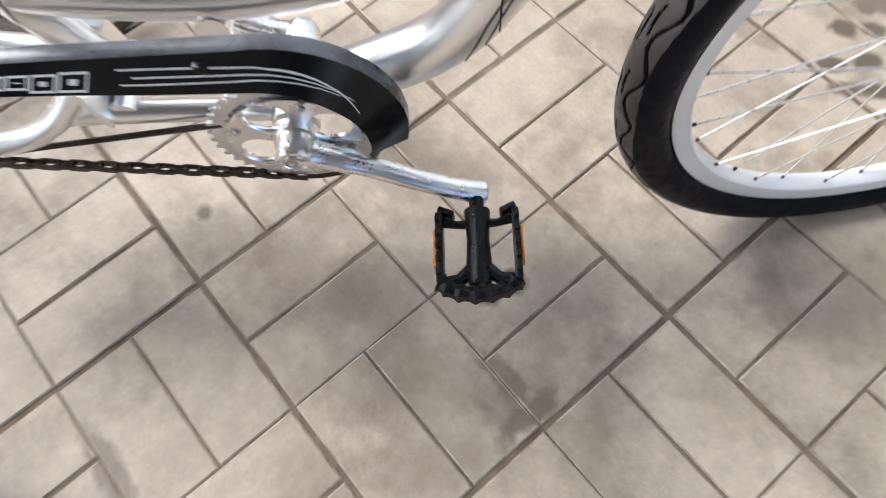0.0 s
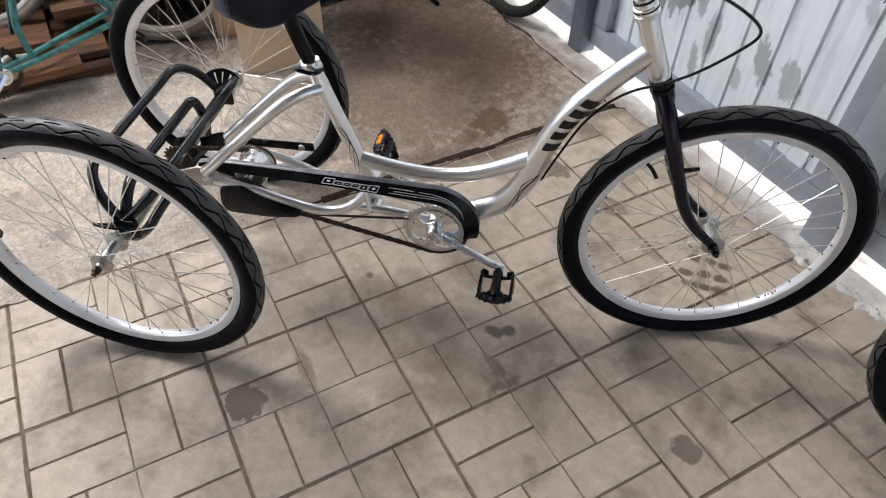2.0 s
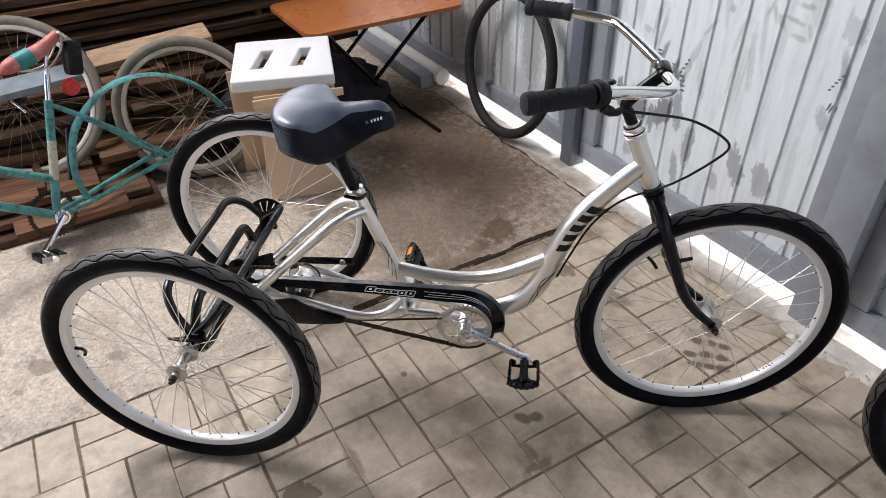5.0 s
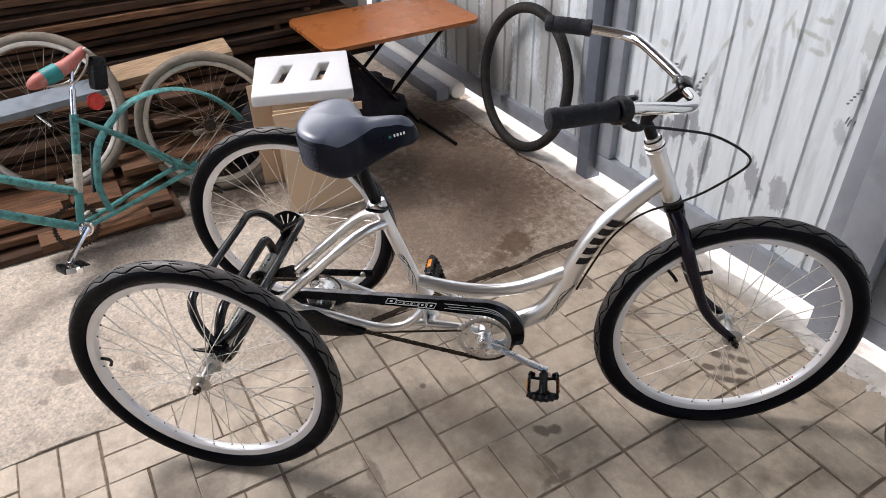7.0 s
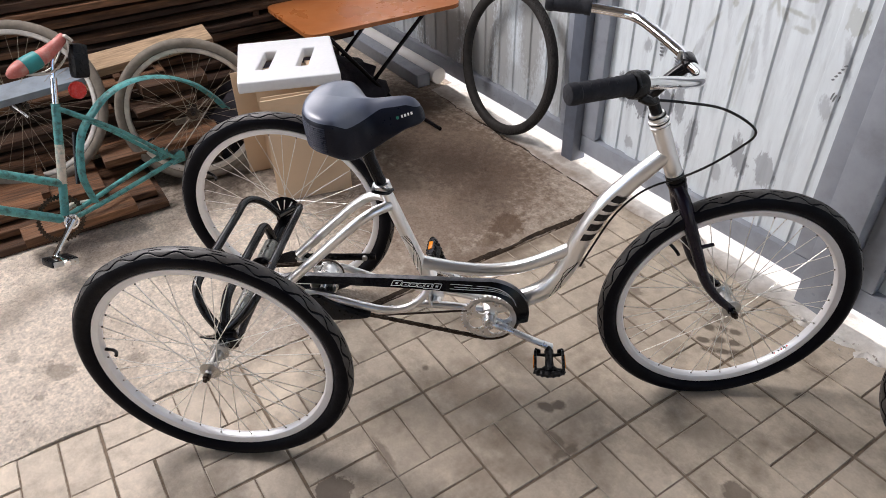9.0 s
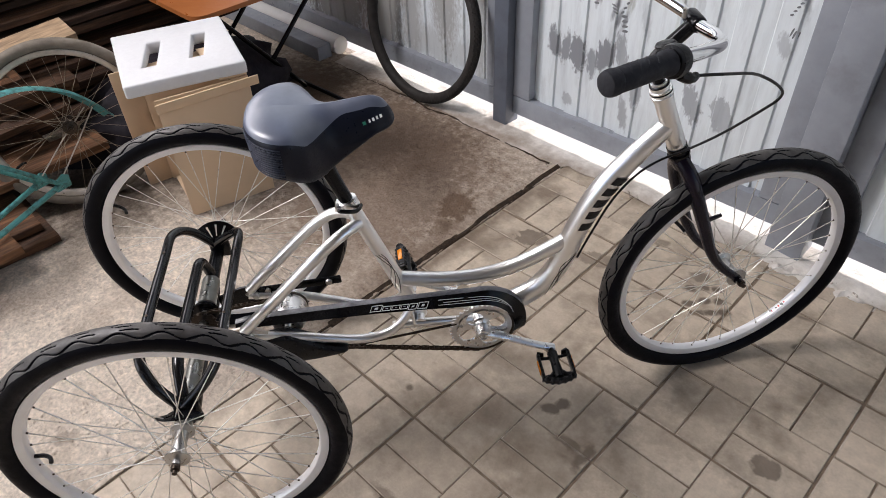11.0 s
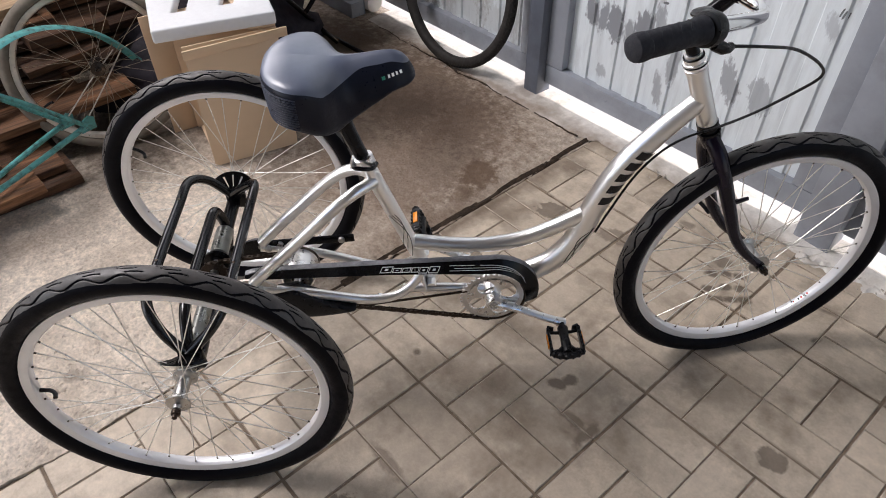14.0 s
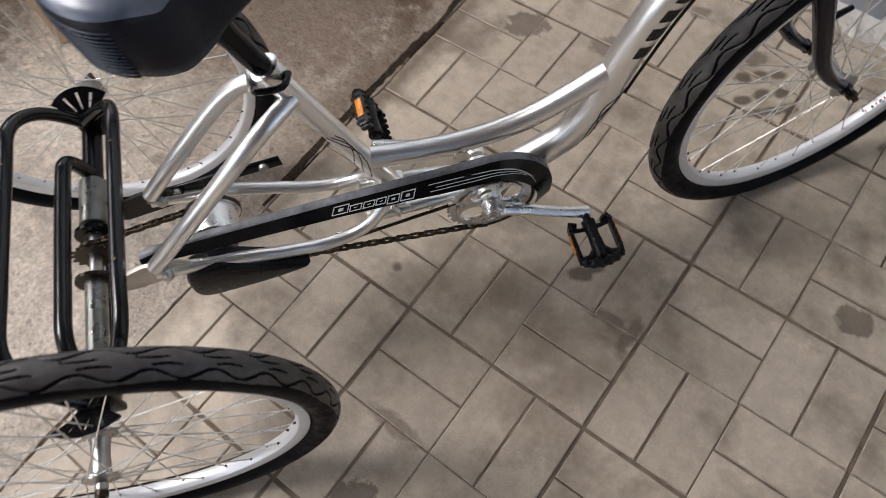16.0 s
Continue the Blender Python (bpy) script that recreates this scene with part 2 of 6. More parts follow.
pitted(CONCRETE, 62, 0.60, 0.70, (0.36, 0.28, 0.215), 0.4, 0.0022)
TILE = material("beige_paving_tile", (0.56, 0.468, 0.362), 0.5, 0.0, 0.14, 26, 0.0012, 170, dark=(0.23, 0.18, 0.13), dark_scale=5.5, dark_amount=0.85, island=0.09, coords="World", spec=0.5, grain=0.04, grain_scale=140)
TILE_EDGE = material("worn_tile_edge", (0.45, 0.385, 0.31), 0.8, 0.0, 0.3, 40, 0.0006, 140, dark=(0.2, 0.15, 0.105), dark_scale=9, dark_amount=0.95, coords="World")
GROUT = material("dirty_grout", (0.21, 0.158, 0.112), 0.95, 0.0, 0.35, 30, 0.002, 120, dark=(0.10, 0.07, 0.048), dark_scale=5, dark_amount=0.9)
SHEET = material("white_profiled_sheet", (0.71, 0.765, 0.79), 0.4, 0.0, 0.05, 40, dark=(0.46, 0.49, 0.51), dark_scale=22, dark_amount=0.5, spec=0.45, stretch=(1, 1, 0.16))
GREYSTEEL = material("grey_painted_steel", (0.29, 0.31, 0.345), 0.4, 0.0, 0.1, 9, 0.0006, 90, dark=(0.17, 0.175, 0.19), dark_scale=7, dark_amount=0.5)
WHITEPAINT = material("white_painted_metal", (0.80, 0.78, 0.75), 0.45, 0.0, 0.06, 8, dark=(0.62, 0.58, 0.53), dark_scale=4, dark_amount=0.5)
SCUFF = material("dark_paint_scuff", (0.16, 0.17, 0.18), 0.6, 0.0, 0.2, 60)
PLASTER = material("dark_plaster", (0.10, 0.09, 0.08), 0.9, 0.0, 0.12, 5, 0.002, 40)
ROOF = material("roof_boards", (0.10, 0.085, 0.07), 0.85, 0.0, 0.15, 6)
# Blue-grey of the left post, taken darker for the shade it stands in.
POSTSTEEL = material("dark_blue_grey_steel", (0.115, 0.13, 0.16), 0.45, 0.0, 0.12, 9, 0.0006, 90, dark=(0.07, 0.07, 0.08), dark_scale=7, dark_amount=0.5)
YARD = material("pale_sunlit_yard", (0.72, 0.7, 0.66), 0.9, 0.0, 0.1, 4, 0.003, 40)
SILL = material("rough_pale_mortar", (0.76, 0.725, 0.67), 0.95, 0.0, 0.2, 20, 0.006, 45, dark=(0.4, 0.34, 0.27), dark_scale=6, dark_amount=0.6)
stained(SILL, [(-1.75, 1.14, 0.4, 0.035, -2, 0.75), (-1.2, 1.15, 0.35, 0.035, 2, 0.75), (-0.75, 1.15, 0.25, 0.04, 0, 0.7), (-0.35, 1.15, 0.25, 0.035, 0, 0.6), (0.0, 1.08, 0.16, 0.05, 0, 0.5), (0.35, 1.15, 0.12, 0.05, 20, 0.5), (-1.19, 1.2, 0.07, 0.05, 0, 0.6)], (0.19, 0.125, 0.08), soft=0.03)
CRUMBS = material("pale_mortar_crumbs", (0.48, 0.43, 0.37), 0.95, 0.0, 0.2, 30, 0.003, 80)
stained(TILE, [(-0.165, 0.258, 0.024, 0.017, 20, 0.88), (-0.152, 0.290, 0.022, 0.017, 60, 0.88), (-0.256, -0.354, 0.048, 0.046, 10, 0.85), (0.303, 0.470, 0.034, 0.030, 30, 0.7),
               (-0.127, 0.892, 0.020, 0.0135, 40, 0.88), (-0.098, 0.919, 0.020, 0.0135, 40, 0.88), (-0.066, 0.943, 0.020, 0.0135, 40, 0.88), (-0.099, 0.831, 0.020, 0.0135, 40, 0.88), (-0.073, 0.87, 0.020, 0.0135, 40, 0.88), (-0.035, 0.899, 0.020, 0.0135, 40, 0.88), (-0.063, 0.811, 0.020, 0.0135, 40, 0.88), (-0.031, 0.841, 0.020, 0.0135, 40, 0.88), (-0.008, 0.866, 0.020, 0.0135, 40, 0.88), (-0.132, 0.958, 0.032, 0.022, 40, 0.65),
               (-0.022, 0.200, 0.045, 0.013, 90, 0.7), (-0.07, 0.207, 0.05, 0.014, 0, 0.6), (-0.483, 0.058, 0.011, 0.010, 0, 0.85), (-0.63, 0.76, 0.055, 0.04, 30, 0.7), (-0.3, 1.02, 0.025, 0.02, 10, 0.6), (-0.201, 0.796, 0.04, 0.02, 10, 0.35),
               (-0.413, 0.812, 0.06, 0.035, 20, 0.55), (-0.28, -0.20, 0.06, 0.016, 0, 0.6), (0.12, 0.93, 0.012, 0.008, 20, 0.8), (0.2, 0.88, 0.014, 0.008, 60, 0.8), (0.17, 1.0, 0.02, 0.006, 10, 0.7)], (0.095, 0.068, 0.047), soft=0.004)
stained(TILE, [(-0.275, 0.144, 0.05, 0.04, 30, 0.6), (-0.049, 0.207, 0.07, 0.03, 60, 0.62), (-0.104, -0.029, 0.05, 0.035, 20, 0.5), (-0.043, 0.086, 0.06, 0.03, 70, 0.5), (-0.079, 0.278, 0.035, 0.06, 40, 0.38), (0.052, 0.226, 0.05, 0.03, 20, 0.3), (0.30, 0.76, 0.07, 0.03, 50, 0.4), (0.248, 0.658, 0.05, 0.02, 10, 0.35), (-0.382, 0.088, 0.05, 0.04, 0, 0.5), (0.1, 0.4, 0.06, 0.05, 10, 0.35), (-0.357, 0.10, 0.06, 0.05, 0, 0.45), (-0.149, 0.112, 0.07, 0.035, 20, 0.45), (-0.1, 0.33, 0.05, 0.09, 30, 0.3), (0.12, 0.60, 0.10, 0.06, 40, 0.35), (-0.55, 0.35, 0.12, 0.05, 60, 0.3), (-0.42, -0.62, 0.1, 0.06, 40, 0.3), (0.4, 0.1, 0.1, 0.07, 10, 0.25), (0.18, -0.2, 0.09, 0.06, 10, 0.25), (-0.05, -0.45, 0.1, 0.06, 10, 0.25), (-0.79, 0.55, 0.022, 0.75, 0, 0.8)] + [(-0.327, 0.331, 0.06, 0.03, 50, 0.5), (-0.75, 0.99, 0.06, 0.05, 40, 0.75), (-0.703, 0.693, 0.05, 0.02, 70, 0.7), (-0.78, 0.85, 0.03, 0.12, 0, 0.6), (-0.405, 0.162, 0.05, 0.03, 10, 0.45), (-0.654, -0.137, 0.06, 0.03, 20, 0.4), (0.134, 0.543, 0.09, 0.05, 50, 0.4), (-0.716, 0.633, 0.05, 0.05, 0, 0.5), (-0.06, 0.169, 0.03, 0.012, 10, 0.7), (-0.232, 0.218, 0.05, 0.02, 40, 0.45)], (0.125, 0.083, 0.052), soft=0.03)
# Broad soft shade below the tricycle, put into the tile colour.
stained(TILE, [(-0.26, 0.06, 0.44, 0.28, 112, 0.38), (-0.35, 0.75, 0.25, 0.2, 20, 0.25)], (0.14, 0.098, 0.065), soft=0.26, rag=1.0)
# Brown staining, with soft shade behind saddle and table painted into it.
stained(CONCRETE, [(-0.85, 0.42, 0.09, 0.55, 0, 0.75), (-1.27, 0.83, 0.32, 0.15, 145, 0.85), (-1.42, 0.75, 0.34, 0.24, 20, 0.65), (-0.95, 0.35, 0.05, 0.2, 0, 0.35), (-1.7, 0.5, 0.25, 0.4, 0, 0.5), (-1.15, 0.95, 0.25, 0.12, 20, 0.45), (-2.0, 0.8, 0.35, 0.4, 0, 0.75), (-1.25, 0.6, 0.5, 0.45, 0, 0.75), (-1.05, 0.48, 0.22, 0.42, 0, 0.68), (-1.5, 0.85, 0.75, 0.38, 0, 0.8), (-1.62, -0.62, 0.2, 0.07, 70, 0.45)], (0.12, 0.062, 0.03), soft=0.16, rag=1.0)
stained(CONCRETE, [(-0.93, 0.70, 0.062, 0.075, 30, 0.85), (-0.885, 0.60, 0.03, 0.05, 0, 0.7)], (0.15, 0.095, 0.058), soft=0.012)
stained(CONCRETE, [(-1.2, -0.28, 0.05, 0.035, 30, 0.4), (-1.077, -0.863, 0.05, 0.03, 40, 0.55), (-0.997, -0.925, 0.016, 0.012, 20, 0.5), (-1.006, -0.66, 0.035, 0.02, 60, 0.5), (-1.32, -0.45, 0.07, 0.03, 60, 0.3), (-1.229, -0.752, 0.02, 0.012, 10, 0.4), (-1.4, 0.2, 0.05, 0.07, 10, 0.45), (-0.98, 0.1, 0.03, 0.06, 10, 0.45), (-1.22, 0.45, 0.04, 0.03, 10, 0.5), (-1.1, -0.05, 0.02, 0.02, 10, 0.5), (-1.215, -0.972, 0.03, 0.02, 10, 0.4), (-1.45, -0.3, 0.03, 0.02, 10, 0.4), (-1.3, -0.1, 0.015, 0.02, 10, 0.4)], (0.2, 0.155, 0.115), soft=0.005)
# Shade under table and boards as dark colour, with some brown stain.
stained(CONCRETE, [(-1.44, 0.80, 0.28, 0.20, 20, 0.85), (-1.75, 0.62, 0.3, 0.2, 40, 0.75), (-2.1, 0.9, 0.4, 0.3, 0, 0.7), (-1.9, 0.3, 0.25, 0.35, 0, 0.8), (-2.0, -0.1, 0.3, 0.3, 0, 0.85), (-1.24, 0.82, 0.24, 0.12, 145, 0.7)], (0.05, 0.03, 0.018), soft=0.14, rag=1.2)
stained(SHEET, [(-0.985, 0.4, 0.025, 0.054, 12, 0.92), (-0.935, 0.39, 0.0225, 0.06, -10, 0.86), (-0.881, 0.385, 0.0325, 0.066, 8, 0.92), (-0.821, 0.363, 0.02, 0.054, 5, 0.8), (-0.768, 0.41, 0.0375, 0.06, -20, 0.92), (-0.707, 0.431, 0.025, 0.066, 10, 0.69), (-0.428, 0.349, 0.0275, 0.072, 20, 0.69), (-0.325, 0.341, 0.0375, 0.06, 15, 0.57), (-0.632, 0.33, 0.02, 0.072, 0, 0.69), (-0.669, 0.224, 0.0175, 0.06, 10, 0.63), (-0.819, 0.607, 0.0075, 0.036, -15, 0.92), (-0.805, 0.62, 0.0075, 0.036, -15, 0.92), (-0.714, 0.541, 0.0075, 0.0336, -15, 0.92), (-0.735, 0.55, 0.0075, 0.0336, -15, 0.92), (-0.75, 0.579, 0.0075, 0.036, -15, 0.8), (-0.889, 0.598, 0.0175, 0.024, 0, 0.57), (-0.197, 0.611, 0.0187, 0.036, 20, 0.46), (-0.181, 0.763, 0.01, 0.06, 15, 0.57), (-0.911, 0.194, 0.025, 0.024, 15, 0.52), (-0.837, 0.683, 0.0088, 0.072, -10, 0.40), (-0.86, 0.72, 0.0088, 0.06, -10, 0.34), (-0.683, 0.642, 0.0125, 0.06, -20, 0.34), (-0.471, 0.698, 0.015, 0.096, 10, 0.28), (-0.634, 0.57, 0.0125, 0.06, 10, 0.34), (-0.449, 0.794, 0.01, 0.108, 10, 0.28), (-0.95, 0.75, 0.015, 0.072, 0, 0.28), (-0.6, 0.85, 0.0125, 0.084, 10, 0.28), (-0.3, 0.9, 0.025, 0.06, 10, 0.23), (-0.5, 0.25, 0.0187, 0.036, 10, 0.46)], (0.21, 0.22, 0.24), soft=0.004, upright=True, rag=2.2)
stained(SHEET, [(-0.339, 0.895, 0.03, 0.008, 5, 0.52), (-0.368, 0.847, 0.035, 0.007, -5, 0.52), (-0.405, 0.835, 0.008, 0.025, 30, 0.45), (-0.337, 0.807, 0.03, 0.008, 0, 0.45), (-0.31, 0.832, 0.007, 0.022, 20, 0.45), (-0.189, 0.866, 0.03, 0.035, 0, 0.38), (-0.213, 0.889, 0.006, 0.03, 0, 0.38), (-0.43, 0.855, 0.006, 0.03, 20, 0.52), (-0.445, 0.868, 0.006, 0.028, -20, 0.52), (-0.642, 0.746, 0.006, 0.035, -30, 0.49), (-0.526, 0.77, 0.008, 0.06, -12, 0.34), (-0.522, 0.65, 0.006, 0.09, -4, 0.34), (-0.505, 0.60, 0.006, 0.11, -3, 0.30), (-0.49, 0.62, 0.004, 0.11, -3, 0.30), (-0.577, 0.826, 0.014, 0.012, 0, 0.52), (-0.897, 0.674, 0.02, 0.012, 0, 0.45), (-0.701, 0.613, 0.006, 0.035, -15, 0.52), (-0.69, 0.60, 0.006, 0.03, -15, 0.45)], (0.3, 0.31, 0.25), soft=0.003, upright=True, rag=2.2)
# Dark streaks on the left leaf, broadened so the colour carries its shade.
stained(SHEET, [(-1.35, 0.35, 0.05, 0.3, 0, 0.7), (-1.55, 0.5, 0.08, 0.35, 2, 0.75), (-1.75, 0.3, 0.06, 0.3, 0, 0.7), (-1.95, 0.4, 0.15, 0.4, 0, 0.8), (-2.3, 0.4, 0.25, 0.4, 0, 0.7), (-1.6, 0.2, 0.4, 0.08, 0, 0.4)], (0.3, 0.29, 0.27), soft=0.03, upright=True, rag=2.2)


# ---- mesh helpers ----
class Shape:
    """Collects vertices and faces of one mesh."""

    def __init__(self):
        self.v, self.f, self.k = [], [], []

    def add(self, verts, faces, m=None):
        n = len(self.v)
        self.v += [tuple(m @ Vector(p)) if m else tuple(p) for p in verts]
        self.f += [[i + n for i in f] for f in faces]
        return self

    def box(self, size, m=None, bevel=0.0):
        bm = bmesh.new()
        bmesh.ops.create_cube(bm, size=1)
        bmesh.ops.scale(bm, vec=size, verts=bm.verts)
        if bevel:
            bmesh.ops.bevel(bm, geom=bm.edges, offset=bevel, segments=2, affect="EDGES", profile=0.6)
        bm.verts.index_update()
        self.add([v.co[:] for v in bm.verts], [[v.index for v in f.verts] for f in bm.faces], m)
        bm.free()
        return self

    def tube(self, path, radius, sides=14, closed=False, caps=True, flat=1.0):
        """A round tube along points; radius is one number or one for each point."""
        pts = [Vector(p) for p in path]
        n = len(pts)
        rad = [radius] * n if isinstance(radius, (int, float)) else list(radius)
        tang = []
        for i in range(n):
            a, b = (pts[(i - 1) % n], pts[(i + 1) % n]) if closed else (pts[max(i - 1, 0)], pts[min(i + 1, n - 1)])
            tang.append((b - a).normalized())
        nor = tang[0].orthogonal().normalized()
        if abs(tang[0].y) < 0.9:
            nor = (Vector((0, 1, 0)) - tang[0] * tang[0].y).normalized()
        verts = []
        for i in range(n):
            nor = (nor - tang[i] * nor.dot(tang[i])).normalized()
            bi = tang[i].cross(nor)
            for k in range(sides):
                a = 2 * math.pi * k / sides
                verts.append(pts[i] + rad[i] * (math.cos(a) * nor + math.sin(a) * flat * bi))
        faces = []
        for i in range(n if closed else n - 1):
            j = (i + 1) % n
            faces += [[i * sides + k, i * sides + (k + 1) % sides, j * sides + (k + 1) % sides, j * sides + k] for k in range(sides)]
        if caps and not closed:
            faces += [list(range(sides))[::-1], [(n - 1) * sides + k for k in range(sides)]]
        return self.add(verts, faces)

    def lathe(self, profile, m=None, sides=32, closed=False):
        """Turns (radius, height) points round the y axis."""
        verts, faces = [], []
        n = len(profile)
        for k in range(sides):
            a = 2 * math.pi * k / sides
            verts += [(r * math.cos(a), h, r * math.sin(a)) for r, h in profile]
        for k in range(sides):
            q = (k + 1) % sides
            for i in range(n if closed else n - 1):
                j = (i + 1) % n
                faces.append([k * n + i, k * n + j, q * n + j, q * n + i])
        if not closed:
            faces += [[k * n for k in range(sides)], [k * n + n - 1 for k in range(sides)][::-1]]
        return self.add(verts, faces, m)

    def prism(self, outline, depth, m=None):
        """Extrudes an (x, z) outline along y from 0 to depth."""
        n = len(outline)
        verts = [(x, 0, z) for x, z in outline] + [(x, depth, z) for x, z in outline]
        faces = [list(range(n)), [n + i for i in range(n)][::-1]] + [[i, n + i, n + (i + 1) % n, (i + 1) % n] for i in range(n)]
        return self.add(verts, faces, m)

    def mesh(self, name, mat, sharp=35):
        me = bpy.data.meshes.new(name)
        me.from_pydata(self.v, [], self.f)
        mats = list(mat) if isinstance(mat, (list, tuple)) else [mat]
        if self.k:
            me.polygons.foreach_set("material_index", self.k)
        bm = bmesh.new()
        bm.from_mesh(me)
        bmesh.ops.recalc_face_normals(bm, faces=bm.faces)
        bm.to_mesh(me)
        bm.free()
        for q in mats:
            me.materials.append(q)
        me.shade_smooth()
        me.set_sharp_from_angle(angle=radians(sharp))
        return me


def smooth(points, steps=6, closed=False):
    """A soft curve through points."""
    p = [Vector(q) for q in points]
    n, out = len(p), []
    for i in range(n if closed else n - 1):
        a, b, c, d = (p[(i + k) % n] if closed else p[min(max(i + k, 0), n - 1)] for k in (-1, 0, 1, 2))
        for s in range(steps):
            t = s / steps
            out.append(0.5 * ((2 * b) + (c - a) * t + (2 * a - 5 * b + 4 * c - d) * t * t + (3 * b - a - 3 * c + d) * t ** 3))
    if not closed:
        out.append(p[-1])
    return out


def part(name, data, mat, parent, label="", m=None, sharp=35):
    ob = new(name, data.mesh(name, mat, sharp) if isinstance(data, Shape) else data)
    ob.parent = parent
    if m:
        ob.matrix_basis = m
    if label:
        tagged(ob, label)
    return ob


def thing(name, label, category, m=None, group="", data=None, mat=None, kind="", sharp=35):
    ob = new(name, data.mesh(name, mat, sharp) if isinstance(data, Shape) else data)
    if m:
        ob.matrix_basis = m
    return tagged(ob, label, category, group, kind)


S = Shape

# ---- setting ----
P = 0.405   # one paving slab; each holds four pairs of bricks laid crosswise
GATE_Y = 1.28

floor = thing("floor", "paved floor of beige concrete bricks in a basketweave", "floor", kind="structure", data=S().box((5.2, 5.88, 0.12), pose(1.79, -1.66, -0.0632)), mat=GROUT)
concrete = bpy.data.meshes.new("concrete_floor")
xs_ = [-3.4 + 1.5 * k / 30 for k in range(30)] + [-1.9 + (1.9 - 0.812) * k / 190 for k in range(191)]
ys_ = [-4.2 + 2.9 * k / 40 for k in range(40)] + [-1.3 + 2.58 * k / 400 for k in range(401)]
FLAKES = ((-1.082, -0.872, 0.055, 0.036, 0.6), (-0.995, -0.668, 0.060, 0.038, 0.4), (-0.99, -0.926, 0.017, 0.012, 0.2), (-1.26, -0.33, 0.05, 0.03, 0.8))


def concrete_height(x, y):
    z = 0.012 + 0.004 * noise.noise((x * 3, y * 3, 0)) + 0.002 * noise.noise((x * 14, y * 14, 3)) + 0.0016 * noise.noise((x * 55, y * 55, 7))
    z -= 0.0085 * min(1, max(0, (x + 0.90) / 0.07)) ** 1.5   # it slopes down to the paving
    for fx, fy, rx, ry, turn in FLAKES:   # flaked patches
        u, v = (x - fx) * math.cos(turn) + (y - fy) * math.sin(turn), (y - fy) * math.cos(turn) - (x - fx) * math.sin(turn)
        if (u / rx) ** 2 + (v / ry) ** 2 + 0.5 * noise.noise((x * 30, y * 30, 2)) + 0.3 * noise.noise((x * 90, y * 90, 5)) < 1:
            z -= 0.0035
    return z


cv, cf = [], []
cn = len(ys_)
for i, x in enumerate(xs_):
    last = i == len(xs_) - 1
    for y in ys_:
        cv.append((x + (0.012 * noise.noise((0, y * 6, 1)) + 0.004 * noise.noise((0, y * 35, 6)) + 0.003 if last else 0), y, concrete_height(x, y)))
    if i:
        cf += [[(i - 1) * cn + j, i * cn + j, i * cn + j + 1, (i - 1) * cn + j + 1] for j in range(cn - 1)]
edge = (len(xs_) - 1) * cn
cv += [(cv[edge + j][0] + 0.004, ys_[j], -0.03) for j in range(cn)]
cf += [[edge + j, edge + cn + j, edge + cn + j + 1, edge + j + 1] for j in range(cn - 1)]
concrete.from_pydata(cv, [], cf)
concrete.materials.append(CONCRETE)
concrete.shade_smooth()
concrete.set_sharp_from_angle(angle=radians(50))
thing("concrete_floor", "rough concrete floor with stains and painted-in shade beside the paving", "floor", kind="structure", data=concrete)

thing("ground", "bright sunlit pale yard outside the gate", "ground", kind="structure", data=S().box((600, 300, 0.1), pose(0, 151.282, -0.05)), mat=YARD)
thing("ground", "wide pale ground reaching to the horizon", "ground", kind="structure", data=S().box((900, 900, 0.1), pose(0, 0, -0.19)), mat=YARD)

# corrugated gate in a grey steel frame
def sheet(x0, x1, z0, z1, pitch=0.1137, first=0.0):
    s, prof, x = S(), [], x0
    k = 0
    while x0 + first + (k - 1) * pitch < x1:
        a = x0 + first + (k - 1) * pitch
        prof += [(a, 0.0), (a + 0.047, 0.0), (a + 0.051, -0.0075), (a + 0.1090, -0.0075)]
        k += 1
    prof = [(min(max(px, x0), x1), py) for px, py in prof]
    verts = [(px, py, z) for z in (z0, z1) for px, py in prof] + [(px, py + 0.003, z) for z in (z0, z1) for px, py in prof]
    n = len(prof)
    faces = [[i, i + 1, n + i + 1, n + i] for i in range(n - 1)] + [[2 * n + i, 3 * n + i, 3 * n + i + 1, 2 * n + i + 1] for i in range(n - 1)]
    return s.add(verts, faces)


def gate_leaf(x0, x1, label, stile_l=0.075, stile_r=0.075, first=0.03):
    gate = thing("gate", label, "gate", kind="structure")
    part("sheet", sheet(x0 + stile_l * 0.6, x1 - stile_r * 0.6, 0.1, 2.5, first=first), SHEET, gate, "white profiled steel sheet with scuffed paint", pose(0, GATE_Y + 0.02, 0), sharp=20)
    part("rail", S().box((x1 - x0, 0.04, 0.078), pose((x0 + x1) / 2, GATE_Y + 0.005, 0.098), 0.004), GREYSTEEL, gate)
    part("rail", S().box((x1 - x0, 0.04, 0.078), pose((x0 + x1) / 2, GATE_Y + 0.005, 2.56), 0.004), GREYSTEEL, gate)
    for x, w in ((x0 + stile_l / 2, stile_l), (x1 - stile_r / 2, stile_r)):
        part("stile", S().box((w, 0.042, 2.38), pose(x, GATE_Y + 0.004, 1.33), 0.004), GREYSTEEL, gate)
    return gate


